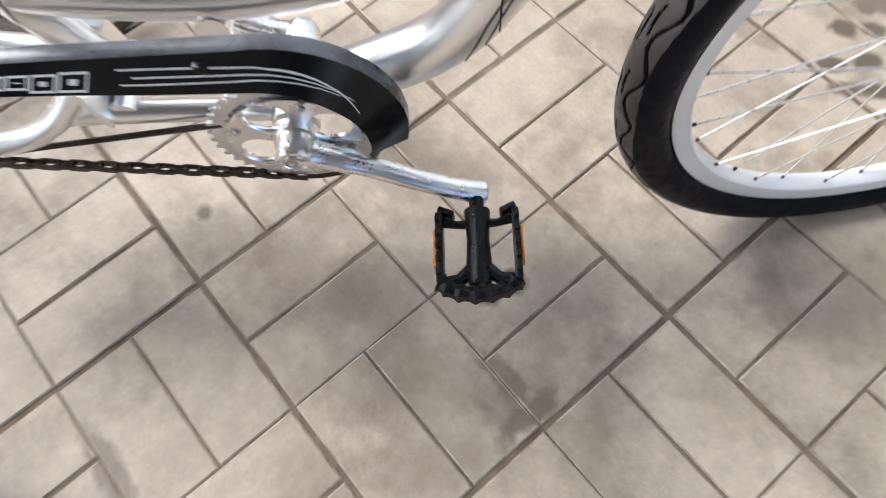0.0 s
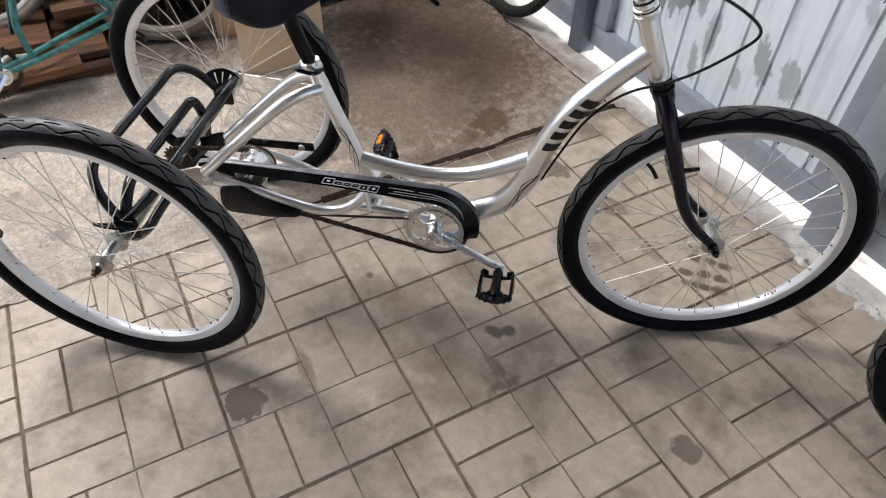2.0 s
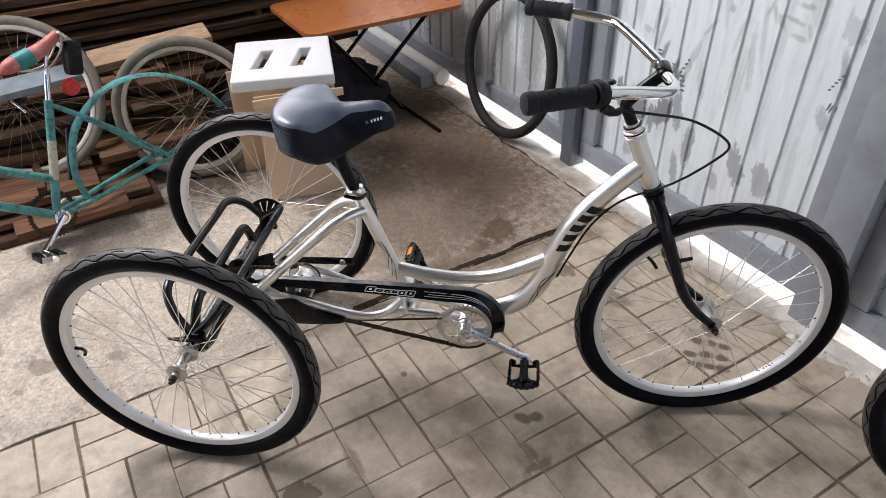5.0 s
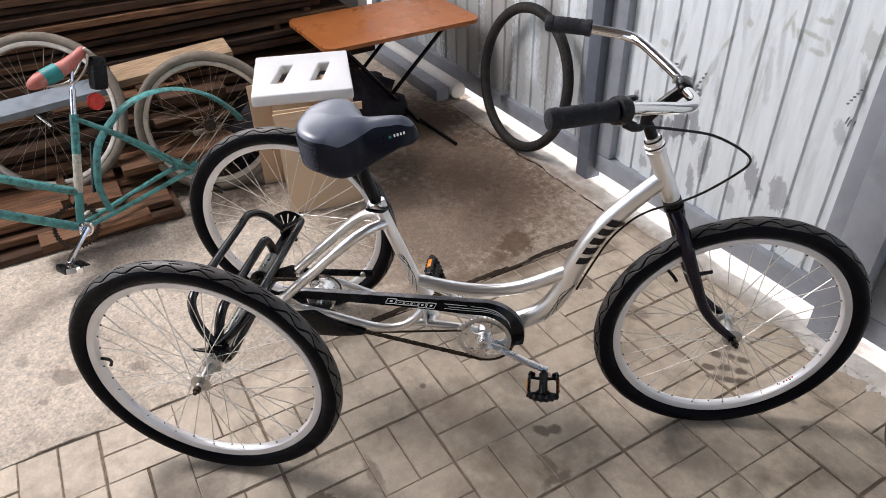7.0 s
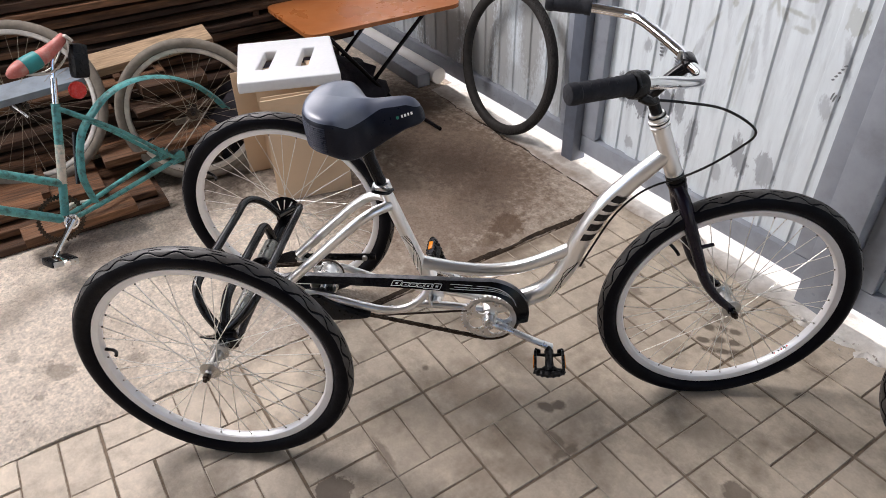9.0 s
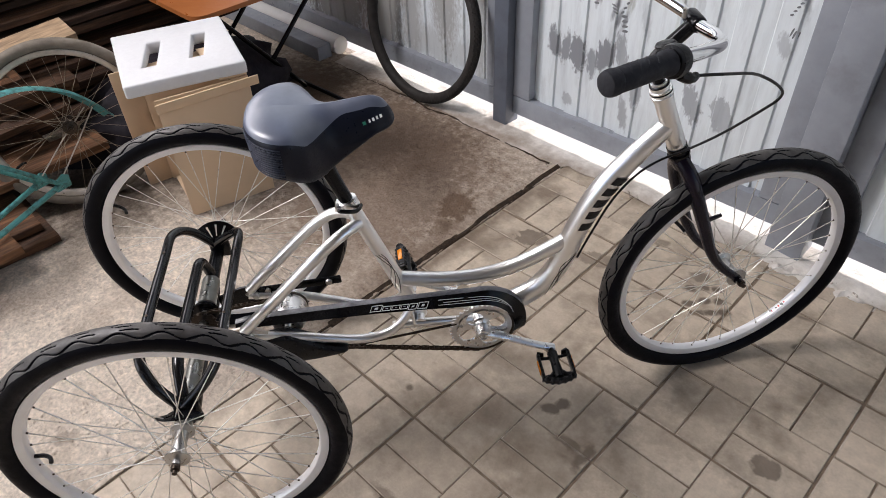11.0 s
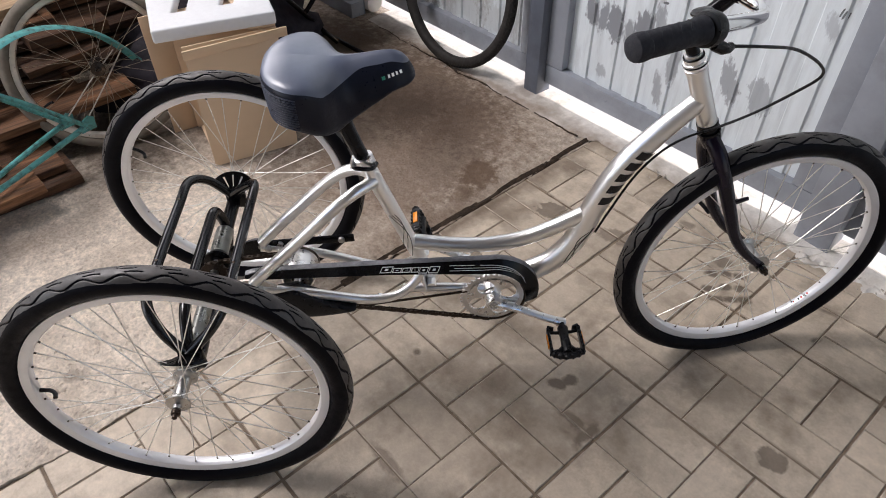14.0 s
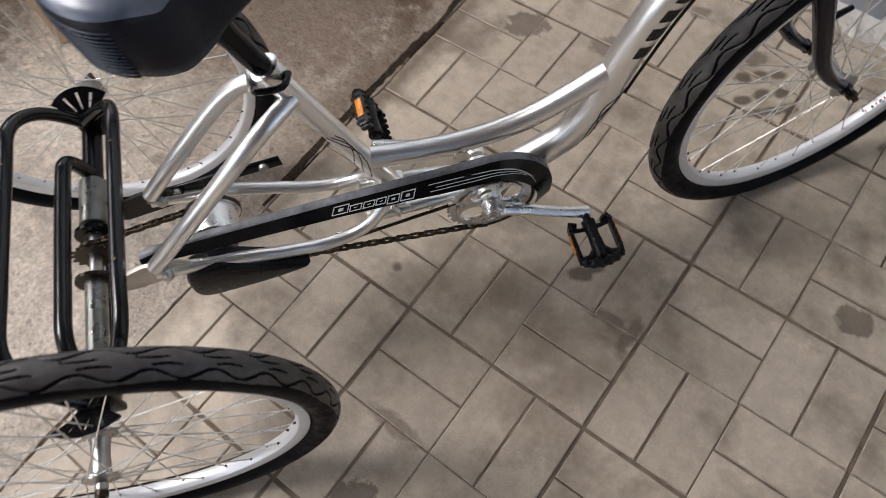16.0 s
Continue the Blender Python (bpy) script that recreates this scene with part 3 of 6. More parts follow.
leaf = gate_leaf(-1.145, -0.055, "gate leaf of white scuffed profiled sheet in a grey steel frame", 0.08, 0.075, 0.0143)
ticks = [(-0.834 + 0.002 * k, 0.616 - 0.0125 * k, 0.011, 0.0042, -8, 0.9) for k in range(4)] + [(-0.718 + 0.003 * k, 0.560 - 0.016 * k, 0.012, 0.0045, -8, 0.9) for k in range(4)] + [(-0.756 + 0.004 * k, 0.59 - 0.011 * k, 0.009, 0.003, 20, 0.7) for k in range(3)]
ticks += [(-0.703 - 0.008 * k, 0.622 - 0.017 * k, 0.007, 0.004, -30, 0.75) for k in range(4)] + [(-0.18 - 0.006 * k, 0.749 - 0.012 * k, 0.006, 0.003, -30, 0.6) for k in range(5)] + [(-0.19 + 0.008 * k, 0.655 - 0.004 * k, 0.003, 0.014, 15, 0.5) for k in range(3)]
scuffs = S()
for x, z, rx, rz, turn, _ in ticks:
    u = (x - (-1.145 + 0.08 * 0.6) - 0.0143) % 0.1137
    y = GATE_Y + 0.02 + (0.0 if u < 0.048 or u > 0.108 else -0.0075) - 0.0012
    scuffs.prism([(rx * math.cos(q * math.pi / 4) * (1 + 0.25 * math.sin(5 * q + 40 * x)), rz * math.sin(q * math.pi / 4)) for q in range(8)], 0.0008, pose(x, y, z, 0, turn, 0))
part("scuff_marks", scuffs, SCUFF, leaf, "short dark scuff marks")
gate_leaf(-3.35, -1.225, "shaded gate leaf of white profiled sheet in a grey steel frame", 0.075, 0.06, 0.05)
gate_leaf(0.0605, 3.2, "gate leaf of profiled sheet beyond the grey post")
for x, w, y, d, m_ in ((-1.180, 0.068, 1.261, 0.078, POSTSTEEL), (0.005, 0.11, 1.255, 0.1, GREYSTEEL)):
    thing("gate_post", "grey painted square steel gate post", "post", kind="structure", data=S().box((w, d, 2.6), pose(x, y, 1.30), 0.004), mat=m_)

# Walls and roof out of view, added to block and shape the light.
thing("wall_east", "unseen plastered wall added to shape the light", "wall", kind="structure", data=S().box((0.2, 3.0, 3.42), pose(3.3, -2.65, 1.69)), mat=PLASTER)
west_ = S()
for y0, y1, z0, z1 in ((-4.15, 1.25, -0.02, 1.28), (-4.15, 1.2, 2.55, 3.4), (-4.15, -2.6, 1.28, 2.55), (1.15, 1.25, 1.28, 2.55)):
    west_.box((0.2, y1 - y0, z1 - z0), pose(-3.5, (y0 + y1) / 2, (z0 + z1) / 2))
thing("wall_west", "unseen wall behind the boards with an assumed high opening", "wall", kind="structure", data=west_, mat=PLASTER)
for x, w in ((1.55, 3.5),):
    thing("wall_south", "unseen wall beside the open side, added to shape the light", "wall", kind="structure", data=S().box((w, 0.2, 3.42), pose(x, -2.7, 1.69)), mat=PLASTER)
roof_ = S()
for x0, x1, y0, y1 in ((-3.6, 3.4, -0.3, 1.36), (-3.6, 3.4, -4.2, -1.8), (-3.6, -3.2, -1.8, -0.3), (-1.75, 3.4, -1.8, -0.3)):
    roof_.box((x1 - x0, y1 - y0, 0.1), pose((x0 + x1) / 2, (y0 + y1) / 2, 3.45))
thing("ceiling", "unseen boarded roof with an assumed opening for overhead light", "ceiling", kind="structure", data=roof_, mat=ROOF)

# trodden dirt in the seam between concrete and paving
sv, sf = [], []
for i in range(361):
    y = 0.0 + 1.15 * i / 360
    full = 0.5 + 0.5 * noise.noise((0, y * 2.5, 4)) + (0.25 if y > 0.05 else -1.5)
    wl = 0.007 + 0.012 * max(0, full) + (0.008 * noise.noise((3, y * 7, 0)) + 0.004 * noise.noise((5, y * 45, 0))) * (1 if y > 0.05 else 0.35)
    wr = 0.003 + 0.008 * max(0, full) + (0.007 * noise.noise((7, y * 6, 0)) + 0.004 * noise.noise((9, y * 50, 0))) * (1 if y > 0.05 else 0.35)
    for k in range(5):
        f = k / 4
        x = -0.815 - wl + (wl + wr) * f
        base = 0.0095 if x < -0.822 else 0.004
        sv.append((x, y, base - 0.012 * (f in (0, 1)) + 0.0022 * math.sin(f * math.pi) * (0.8 + 0.4 * noise.noise((x * 60, y * 60, 2)))))
    if i:
        sf += [[(i - 1) * 5 + k, i * 5 + k, i * 5 + k + 1, (i - 1) * 5 + k + 1] for k in range(4)]
thing("dirt_seam", "dark trodden dirt in the seam between concrete and paving", "dirt", kind="structure", data=S().add(sv, sf), mat=SOIL, sharp=80)

# rough mortar sill under the gate
sv, sf = [], []
cols_ = 160
for i in range(cols_ + 1):
    x = -2.15 + 3.2 * i / cols_
    y0 = 1.135 + 0.03 * noise.noise((x * 2.2, 0, 0)) + 0.016 * noise.noise((x * 9, 0, 5)) + (0.03 if x > -0.8 else 0)
    row = [(y0, 0.004), (y0 + 0.008, 0.016 + 0.006 * noise.noise((x * 12, 0, 9))), (1.21, 0.02 + 0.006 * noise.noise((x * 9, 1, 9))), (1.25, 0.02 + 0.004 * noise.noise((x * 9, 2, 9))), (1.30, 0.016)]
    sv += [(x, y, z) for y, z in row]
    if i:
        sf += [[(i - 1) * 5 + k, i * 5 + k, i * 5 + k + 1, (i - 1) * 5 + k + 1] for k in range(4)]
thing("gate_sill", "rough pale mortar sill under the gate", "sill", kind="structure", data=S().add(sv, sf), mat=SILL, sharp=60)

crack = [(-2.05 + 1.2 * k / 60, 1.128 + 0.022 * noise.noise((k * 0.16, 0, 3)) + 0.008 * noise.noise((k * 0.7, 0, 5)), 0.0118) for k in range(61)]
thing("floor_crack", "dark dirty crack between the concrete and the mortar sill", "crack", kind="structure", data=S().tube(crack, [0.0036 + 0.0026 * noise.noise((k * 0.5, 2, 1)) for k in range(61)], 6), mat=SOIL, sharp=80)

# broken mortar spilling over the paving by the post
sv, sf = [], []
ax_, ay_ = 90, 44
for i in range(ax_ + 1):
    for j in range(ay_ + 1):
        x, y = -0.22 + 0.75 * i / ax_, 0.98 + 0.26 * j / ay_
        d_ = ((x - 0.16) / 0.34) ** 2 + ((y - 1.26) / 0.125) ** 2 + 0.6 * noise.noise((x * 9, y * 9, 6)) + 0.5 * noise.noise((x * 32, y * 32, 2))
        lump = 0.5 + 0.5 * noise.noise((x * 38, y * 38, 4)) + 0.35 * noise.noise((x * 90, y * 90, 8))
        sv.append((x, y, -0.006 + 0.020 * max(0, min(1, (0.85 - d_) * 2.0)) * (0.3 + 0.95 * lump)))
for i in range(ax_):
    for j in range(ay_):
        q = i * (ay_ + 1) + j
        sf.append([q, q + ay_ + 1, q + ay_ + 2, q + 1])
thing("mortar_patch", "rough broken pale mortar spilling over the paving beside the post", "mortar", kind="structure", data=S().add(sv, sf), mat=SILL, sharp=30)

# crumbled mortar along the gate
crumbs = S()
rng = random.Random(5)
for k in range(420):
    x = rng.uniform(-2.1, 0.6)
    y = 1.19 + rng.uniform(-0.10 if x > -0.8 else -0.06, 0.05) + 0.02 * math.sin(x * 5)
    r = 0.001 + 0.0035 * rng.random() ** 2
    crumbs.box((r * 2, r * rng.uniform(1, 2), r), pose(x, y, 0.012 + r * 0.2, rng.uniform(-25, 25), rng.uniform(-25, 25), rng.uniform(0, 180)))
thing("mortar_crumbs", "pale crumbs of broken mortar along the gate", "rubble", data=crumbs, mat=CRUMBS, kind="stuff")


# ---- wheels ----
R_WHEEL = 0.333
def tyre_shape(R=R_WHEEL, r=0.0245, tread="wave", seg=840):
    """A tyre in the xz plane; the ring of points is denser over the tread."""
    ring_ = [-1.32 + 2.64 * k / 62 for k in range(63)] + [1.32 + (2 * math.pi - 2.64) * k / 13 for k in range(1, 13)]
    ring = len(ring_)
    verts, faces, cut_ = [], [], []
    for i in range(seg):
        u = 2 * math.pi * i / seg
        for v in ring_:
            d = 0.0
            out = math.cos(v)
            if tread == "wave" and out > 0.2:
                for side in (-1, 1):
                    for base, amp, k, ph, cut, w0 in ((0.62, 0.22, 30, 0.0, 2.0, 0.085), (0.20, 0.05, 30, 1.6, -0.15, 0.055)):
                        if math.cos(k * u + (0 if side > 0 else 1.2)) > cut:
                            continue
                        w = abs(v - side * (base + amp * math.sin(k * u + ph + (0 if side > 0 else 1.2))))
                        if w < w0:
                            d = min(d, -0.0026 * min(1, 1.35 * (1 - w / w0)))
            elif tread == "knob" and out > 0.2:
                d += 0.0022 * (1 if (math.sin(110 * u) > -0.3) == (math.sin(v * 9) > 0) else 0) * min(1, (out - 0.2) * 3)
            q = r + d
            rad = (R - r) + q * math.cos(v)
            verts.append((rad * math.cos(u), q * math.sin(v), rad * math.sin(u)))
            cut_.append(d)
    s = S()
    for i in range(seg):
        for j in range(ring):
            a, b = (i + 1) % seg, (j + 1) % ring
            faces.append([i * ring + j, i * ring + b, a * ring + b, a * ring + j])
            deep = min(cut_[i * ring + j], cut_[a * ring + b]) < (0.001 if tread == "knob" else -0.0014)
            s.k.append(0 if deep or abs(ring_[j] + 0.02) > 0.95 + 0.06 * math.sin(13 * i / seg * 2 * math.pi) else 1)
    return s.add(verts, faces)


def rim_shape(R=R_WHEEL, half=0.0135, fat=0.0245):
    o = R - 2 * fat + 0.002
    return S().lathe([(o, -half), (o, half), (o - 0.007, half + 0.0008), (o - 0.016, half * 0.8), (o - 0.0195, half * 0.35), (o - 0.0195, -half * 0.35), (o - 0.016, -half * 0.8), (o - 0.007, -half - 0.0008)], sides=96, closed=True)


SPOKES = {}
def wheel(parent, m, name="wheel", label="", tyre_mat=RUBBER, rim_mat=RIM, spoke_mat=SPOKE, flange=0.021, width=0.031, axle=0.058, tread="wave", R=R_WHEEL, count=36, top=False, category="", group="", valve=205, fat=0.0245):
    """A spoked wheel in the xz plane: the rim carries tyre, hub, spokes and valve."""
    key = (tread, R, tyre_mat.name)
    if key not in SPOKES:
        SPOKES[key] = (tyre_shape(R, fat, tread=tread).mesh("tyre", (tyre_mat, DUSTY if tyre_mat is RUBBER else tyre_mat), 60), rim_shape(R, 0.0135, fat).mesh("wheel", rim_mat))
    tyre_me, rim_me = SPOKES[key]
    if top:
        w = thing(name, label, category, m, group, data=rim_me)
    else:
        w = part(name, rim_me, None, parent, label, m)
    part("tyre", tyre_me, None, w)
    hub = S().lathe([(0.004, -axle), (0.0045, -axle), (0.0045, -axle + 0.012), (0.009, -axle + 0.012), (0.009, -axle + 0.02), (0.006, -axle + 0.021), (0.010, -width - 0.004), (flange + 0.003, -width - 0.002), (flange + 0.003, -width + 0.002), (0.014, -width + 0.007), (0.0125, 0),
                     (0.014, width - 0.007), (flange + 0.003, width - 0.002), (flange + 0.003, width + 0.002), (0.010, width + 0.004), (0.006, axle - 0.021), (0.009, axle - 0.02), (0.009, axle - 0.012), (0.0045, axle - 0.012), (0.0045, axle), (0.004, axle)], sides=24)
    part("hub", hub, STEEL if rim_mat is RIM else CHAIN, w)
    for e in (-1, 1):
        part("axle_nut", S().lathe([(0.0, 0.0), (0.0085, 0.0), (0.0092, 0.004), (0.0085, 0.009), (0.005, 0.0095), (0.005, 0.017), (0.0, 0.018)], Matrix.Translation((0, e * (axle - 0.010), 0)) @ pose(0, 0, 0, 0 if e > 0 else 180, 0, 0), 12), CHAIN, w)
    r1 = R - 2 * fat - 0.017
    per = count // 2
    for side in (-1, 1):
        for k in range(per):
            a0 = 2 * math.pi * (k + (0.5 if side > 0 else 0)) / per
            lead = (1 if k % 2 else -1) * radians(62)
            p0 = Vector((flange * math.cos(a0 + lead), side * width, flange * math.sin(a0 + lead)))
            a1 = a0 + (0.02 if k % 2 else -0.02)
            p1 = Vector((r1 * math.cos(a1), side * 0.003, r1 * math.sin(a1)))
            d = p1 - p0
            if "spoke" + str(R) + spoke_mat.name not in SPOKES:
                L = d.length
                shape = S().tube([(0, 0, 0), (0, 0, L - 0.005), (0, 0, L - 0.0049), (0, 0, L + 0.003)], [0.0008, 0.0008, 0.0014, 0.0014] if spoke_mat is OLDSPOKE else [0.0011, 0.0011, 0.0019, 0.0019], 6)
                shape.k = [0] * 12 + [1] * 6 + [0, 1]
                SPOKES["spoke" + str(R) + spoke_mat.name] = shape.mesh("spoke", (spoke_mat, CHAIN))
            me = SPOKES["spoke" + str(R) + spoke_mat.name]
            part("spoke", me, None, w, m=Matrix.Translation(p0) @ d.to_track_quat("Z", "Y").to_matrix().to_4x4())
    if valve is not None:
        a = radians(valve)
        c = Vector((math.cos(a), 0, math.sin(a)))
        part("valve", S().tube(smooth([c * (R - 0.064), c * (R - 0.084), c * (R - 0.096) + Vector((0, -0.006, 0)), c * (R - 0.101) + Vector((0, -0.017, 0))], 3), 0.0042, 8), PLASTIC, w)
    return w


# ---- tricycle ----
trike = thing("tricycle", "silver adult tricycle with black saddle and black rear axle frame", "tricycle", pose(-0.7588, -0.3035, 0, 0, 0, 51.5))
steer = 6.85
front_wheel = wheel(trike, pose(1.248, -0.0115, R_WHEEL, 0, 40, steer), "front_wheel", "silver-rimmed spoked front wheel with black tyre", valve=174)
for u, w, m_ in ((-8.0, 0.003, REDREFL), (-5.2, 0.0045, DECALK), (-3.4, 0.0045, REDREFL), (-1.6, 0.006, DECALK), (0.2, 0.004, REDREFL)):
    a = radians(u)
    part("lettering_bar", S().box((0.0006, 0.005, w), pose(0.2662 * math.cos(a), 0.0, 0.2662 * math.sin(a), 0, -u, 0)), m_, front_wheel)
wheel(trike, pose(0, -0.3205, R_WHEEL, 0, 0, 0), "rear_wheel", "silver-rimmed spoked rear wheel with black tyre", valve=176)
wheel(trike, pose(0, 0.3205, R_WHEEL + 0.002, 0, 25, 0), "rear_wheel", "silver-rimmed spoked rear wheel with black tyre", valve=176)

# frame tubes
down = smooth([(1.03, 0, 0.752), (0.957, 0, 0.672), (0.899, 0, 0.592), (0.856, 0, 0.492), (0.832, 0, 0.41), (0.786, 0, 0.338), (0.728, 0, 0.300), (0.645, 0, 0.268)], 6)
part("down_tube", S().tube(down, [0.0190 + 0.0065 * min(1, i / 11) for i in range(len(down))], 20), ALU, trike, "thick curved polished aluminium tube")
part("top_tube", S().tube(smooth([(0.462, 0, 0.408), (0.555, 0, 0.392), (0.645, 0, 0.391), (0.734, 0, 0.414), (0.845, 0, 0.475)], 6), 0.0175, 16), ALU, trike)
part("seat_tube", S().tube([(0.371, 0, 0.632), (0.42, 0, 0.50), (0.468, 0, 0.372), (0.50, 0, 0.285)], 0.0165, 16), ALU, trike)
part("head_tube", S().tube([(1.0, 0, 0.815), (1.054, 0, 0.69)], 0.0195, 20), ALU, trike)
part("bottom_bracket", S().lathe([(0.020, -0.036), (0.0215, -0.036), (0.0215, 0.036), (0.020, 0.036)], pose(0.64, 0, 0.264), 24), ALU, trike)
for s in (-1, 1):
    part("seat_stay", S().tube(smooth([(0.388, s * 0.010, 0.588), (0.345, s * 0.042, 0.582), (0.29, s * 0.06, 0.545), (0.2, s * 0.066, 0.458), (0.105, s * 0.066, 0.362)], 6), 0.0128, 14), ALU, trike)
    part("chain_stay", S().tube(smooth([(0.486, s * 0.024, 0.352), (0.470, s * 0.032, 0.328), (0.446, s * 0.042, 0.303), (0.42, s * 0.049, 0.289), (0.385, s * 0.054, 0.283), (0.345, s * 0.058, 0.287), (0.29, s * 0.063, 0.304), (0.22, s * 0.066, 0.325), (0.1, s * 0.066, 0.347)], 5), 0.0108, 14), ALU, trike)
    part("lower_stay", S().tube(smooth([(0.432, s * 0.034, 0.293), (0.45, s * 0.032, 0.291), (0.54, s * 0.028, 0.284), (0.62, s * 0.022, 0.270)], 5), 0.0105, 12), ALU, trike)
    part("stay_plate", S().box((0.006, 0.045, 0.075), pose(0.478, s * 0.024, 0.325, 0, -10, 0), 0.002), ALU, trike)
    part("dropout_plate", S().prism([(0.03, 0.325), (0.05, 0.316), (0.15, 0.328), (0.155, 0.35), (0.12, 0.375), (0.085, 0.372), (0.03, 0.35)], 0.006, pose(0, s * 0.066 - 0.003, 0)), OLDRIM if s < 0 else BLACK, trike)
    part("bolt", S().lathe([(0.0, -0.014), (0.007, -0.012), (0.009, -0.008), (0.009, 0.006), (0.0, 0.006)], pose(0.118, s * 0.068 - 0.004, 0.348), 12), STEEL, trike)
part("bracing_bar", S().box((0.26, 0.005, 0.022), pose(0.19, 0.072, 0.354, 0, -3, 0), 0.002), BLACK, trike, "flat black steel bar")
for x, y in ((0.10, 0.0765), (0.145, 0.0765), (0.29, 0.0765)):
    part("bolt", S().lathe([(0.0, -0.006), (0.007, -0.006), (0.008, -0.003), (0.008, 0.001), (0.0, 0.001)], pose(x, 0.069, 0.354 + (x - 0.19) * 0.05), 12), STEEL, trike)
part("cross_brace", S().tube([(0.497, -0.035, 0.294), (0.497, 0.035, 0.294)], 0.011, 12), ALU, trike)

# headset, stem, bar
up = (Vector((1.0, 0, 0.815)) - Vector((1.054, 0, 0.69))).normalized()
def on_head(h):
    return Vector((1.0, 0, 0.815)) + up * h
part("headset", S().tube([on_head(-0.004), on_head(0.004), on_head(0.0041), on_head(0.010), on_head(0.0101), on_head(0.017), on_head(0.018), on_head(0.026), on_head(0.027), on_head(0.034)], [0.0215, 0.0225, 0.0205, 0.0205, 0.022, 0.022, 0.019, 0.019, 0.0165, 0.0165], 24), ALU, trike, "chrome headset cups")
for h, r_ in ((0.0112, 0.0226), (0.0265, 0.0196)):
    part("headset_seal", S().tube([on_head(h), on_head(h + 0.0028)], r_, 24), BLACK, trike)
part("headset_ring", S().tube([Vector((1.054, 0, 0.69)) - up * h for h in (-0.008, 0.004, 0.0041, 0.012, 0.0121, 0.017)], [0.0212, 0.0212, 0.0195, 0.0195, 0.0232, 0.0232], 24), BLACK, trike)
part("stem", S().tube(smooth([on_head(0.03), on_head(0.055), on_head(0.078), (0.988, -0.004, 0.915), (1.030, -0.002, 0.955)], 5), [0.0125] * 11 + [0.0135] * 10, 16), BLACK, trike, "black quill stem")
part("stem_clamp", S().tube([(1.033, -0.023, 0.960), (1.033, -0.019, 0.960), (1.033, 0.019, 0.962), (1.033, 0.023, 0.962)], [0.0135, 0.0152, 0.0152, 0.0135], 18), BLACK, trike)
part("clamp_bolt", S().tube([(1.012, 0, 0.985), (1.012, 0, 0.968)], 0.005, 8), STEEL, trike)
bar = smooth([(0.747, 0.285, 0.992), (0.80, 0.277, 0.990), (0.86, 0.262, 0.988), (0.925, 0.238, 0.984), (0.957, 0.21, 0.981), (0.985, 0.15, 0.975), (1.022, 0.06, 0.964), (1.034, 0.02, 0.960), (1.034, -0.02, 0.960), (1.040, -0.075, 0.964), (1.032, -0.11, 0.968), (1.005, -0.15, 0.980), (0.945, -0.215, 1.006), (0.885, -0.262, 1.022), (0.81, -0.30, 1.026), (0.765, -0.319, 1.025)], 5)
part("handlebar", S().tube(bar, 0.0115, 16), CHROME, trike, "swept-back chrome handlebar")
for end, inn in ((Vector((0.745, 0.286, 0.993)), Vector((0.852, 0.264, 0.989))), (Vector((0.760, -0.322, 1.025)), Vector((0.872, -0.269, 1.0225)))):
    d = inn - end
    prof = [0.0, 0.012, 0.0175, 0.0193, 0.0196, 0.0190, 0.0172, 0.0182, 0.0184, 0.0182, 0.0180, 0.0178, 0.0192, 0.0196]
    tpos = [0, 0.0, 0.02, 0.06, 0.12, 0.17, 0.185, 0.21, 0.4, 0.6, 0.75, 0.86, 0.88, 1.0]
    g = part("grip", S().tube([end + d * t for t in tpos], prof, 20), GRIP, trike, "ribbed dark rubber grip")
    side = d.normalized().cross(Vector((0, 0, 1))).normalized()
    for q in range(4):   # low moulded waves along the grip
        c = end + d * (0.28 + 0.14 * q)
        part("grip_rib", S().tube(smooth([c + side * 0.012 + Vector((0, 0, 0.0125)), c + side * 0.005 + Vector((0, 0, 0.0168)) + d * 0.05, c - side * 0.005 + Vector((0, 0, 0.0168)) + d * 0.07, c - side * 0.012 + Vector((0, 0, 0.0125)) + d * 0.16], 3), 0.0017, 6), GRIP, g)
sh = Vector((0.872, -0.269, 1.0225))
d = (Vector((0.945, -0.215, 1.006)) - Vector((0.872, -0.269, 1.0225))).normalized()
part("twist_shifter", S().tube([sh, sh + d * 0.002, sh + d * 0.012, sh + d * 0.024, sh + d * 0.026], [0.018, 0.0245, 0.026, 0.0235, 0.016], 20), PLASTIC, trike, "black twist shifter")
part("cable_stop", S().tube(smooth([sh + d * 0.014 + Vector((0.010, -0.006, -0.020)), sh + d * 0.03 + Vector((0.018, -0.012, -0.027)), sh + d * 0.05 + Vector((0.012, -0.014, -0.024))], 4), [0.009] * 4 + [0.0065] * 5, 10), PLASTIC, trike)
cs = sh + d * 0.05 + Vector((0.012, -0.014, -0.024))
cable = smooth([cs, cs + Vector((0.06, 0.018, -0.012)), (1.06, -0.19, 0.947), (1.125, -0.16, 0.905), (1.153, -0.135, 0.868), (1.140, -0.105, 0.822), (1.10, -0.065, 0.755), (1.057, -0.034, 0.706), (1.008, -0.020, 0.675), (0.968, -0.013, 0.638), (0.926, -0.012, 0.578), (0.887, -0.012, 0.485), (0.865, -0.012, 0.425)], 7)
part("cable", S().tube(cable, 0.0026, 8), PLASTIC, trike, "black cable housing")
part("lever_pivot", S().lathe([(0.0, -0.004), (0.016, -0.003), (0.017, 0.0), (0.014, 0.004), (0.0, 0.005)], pose(0.905, -0.175, 1.005, 70, 0, 40), 20), PLASTIC, trike)

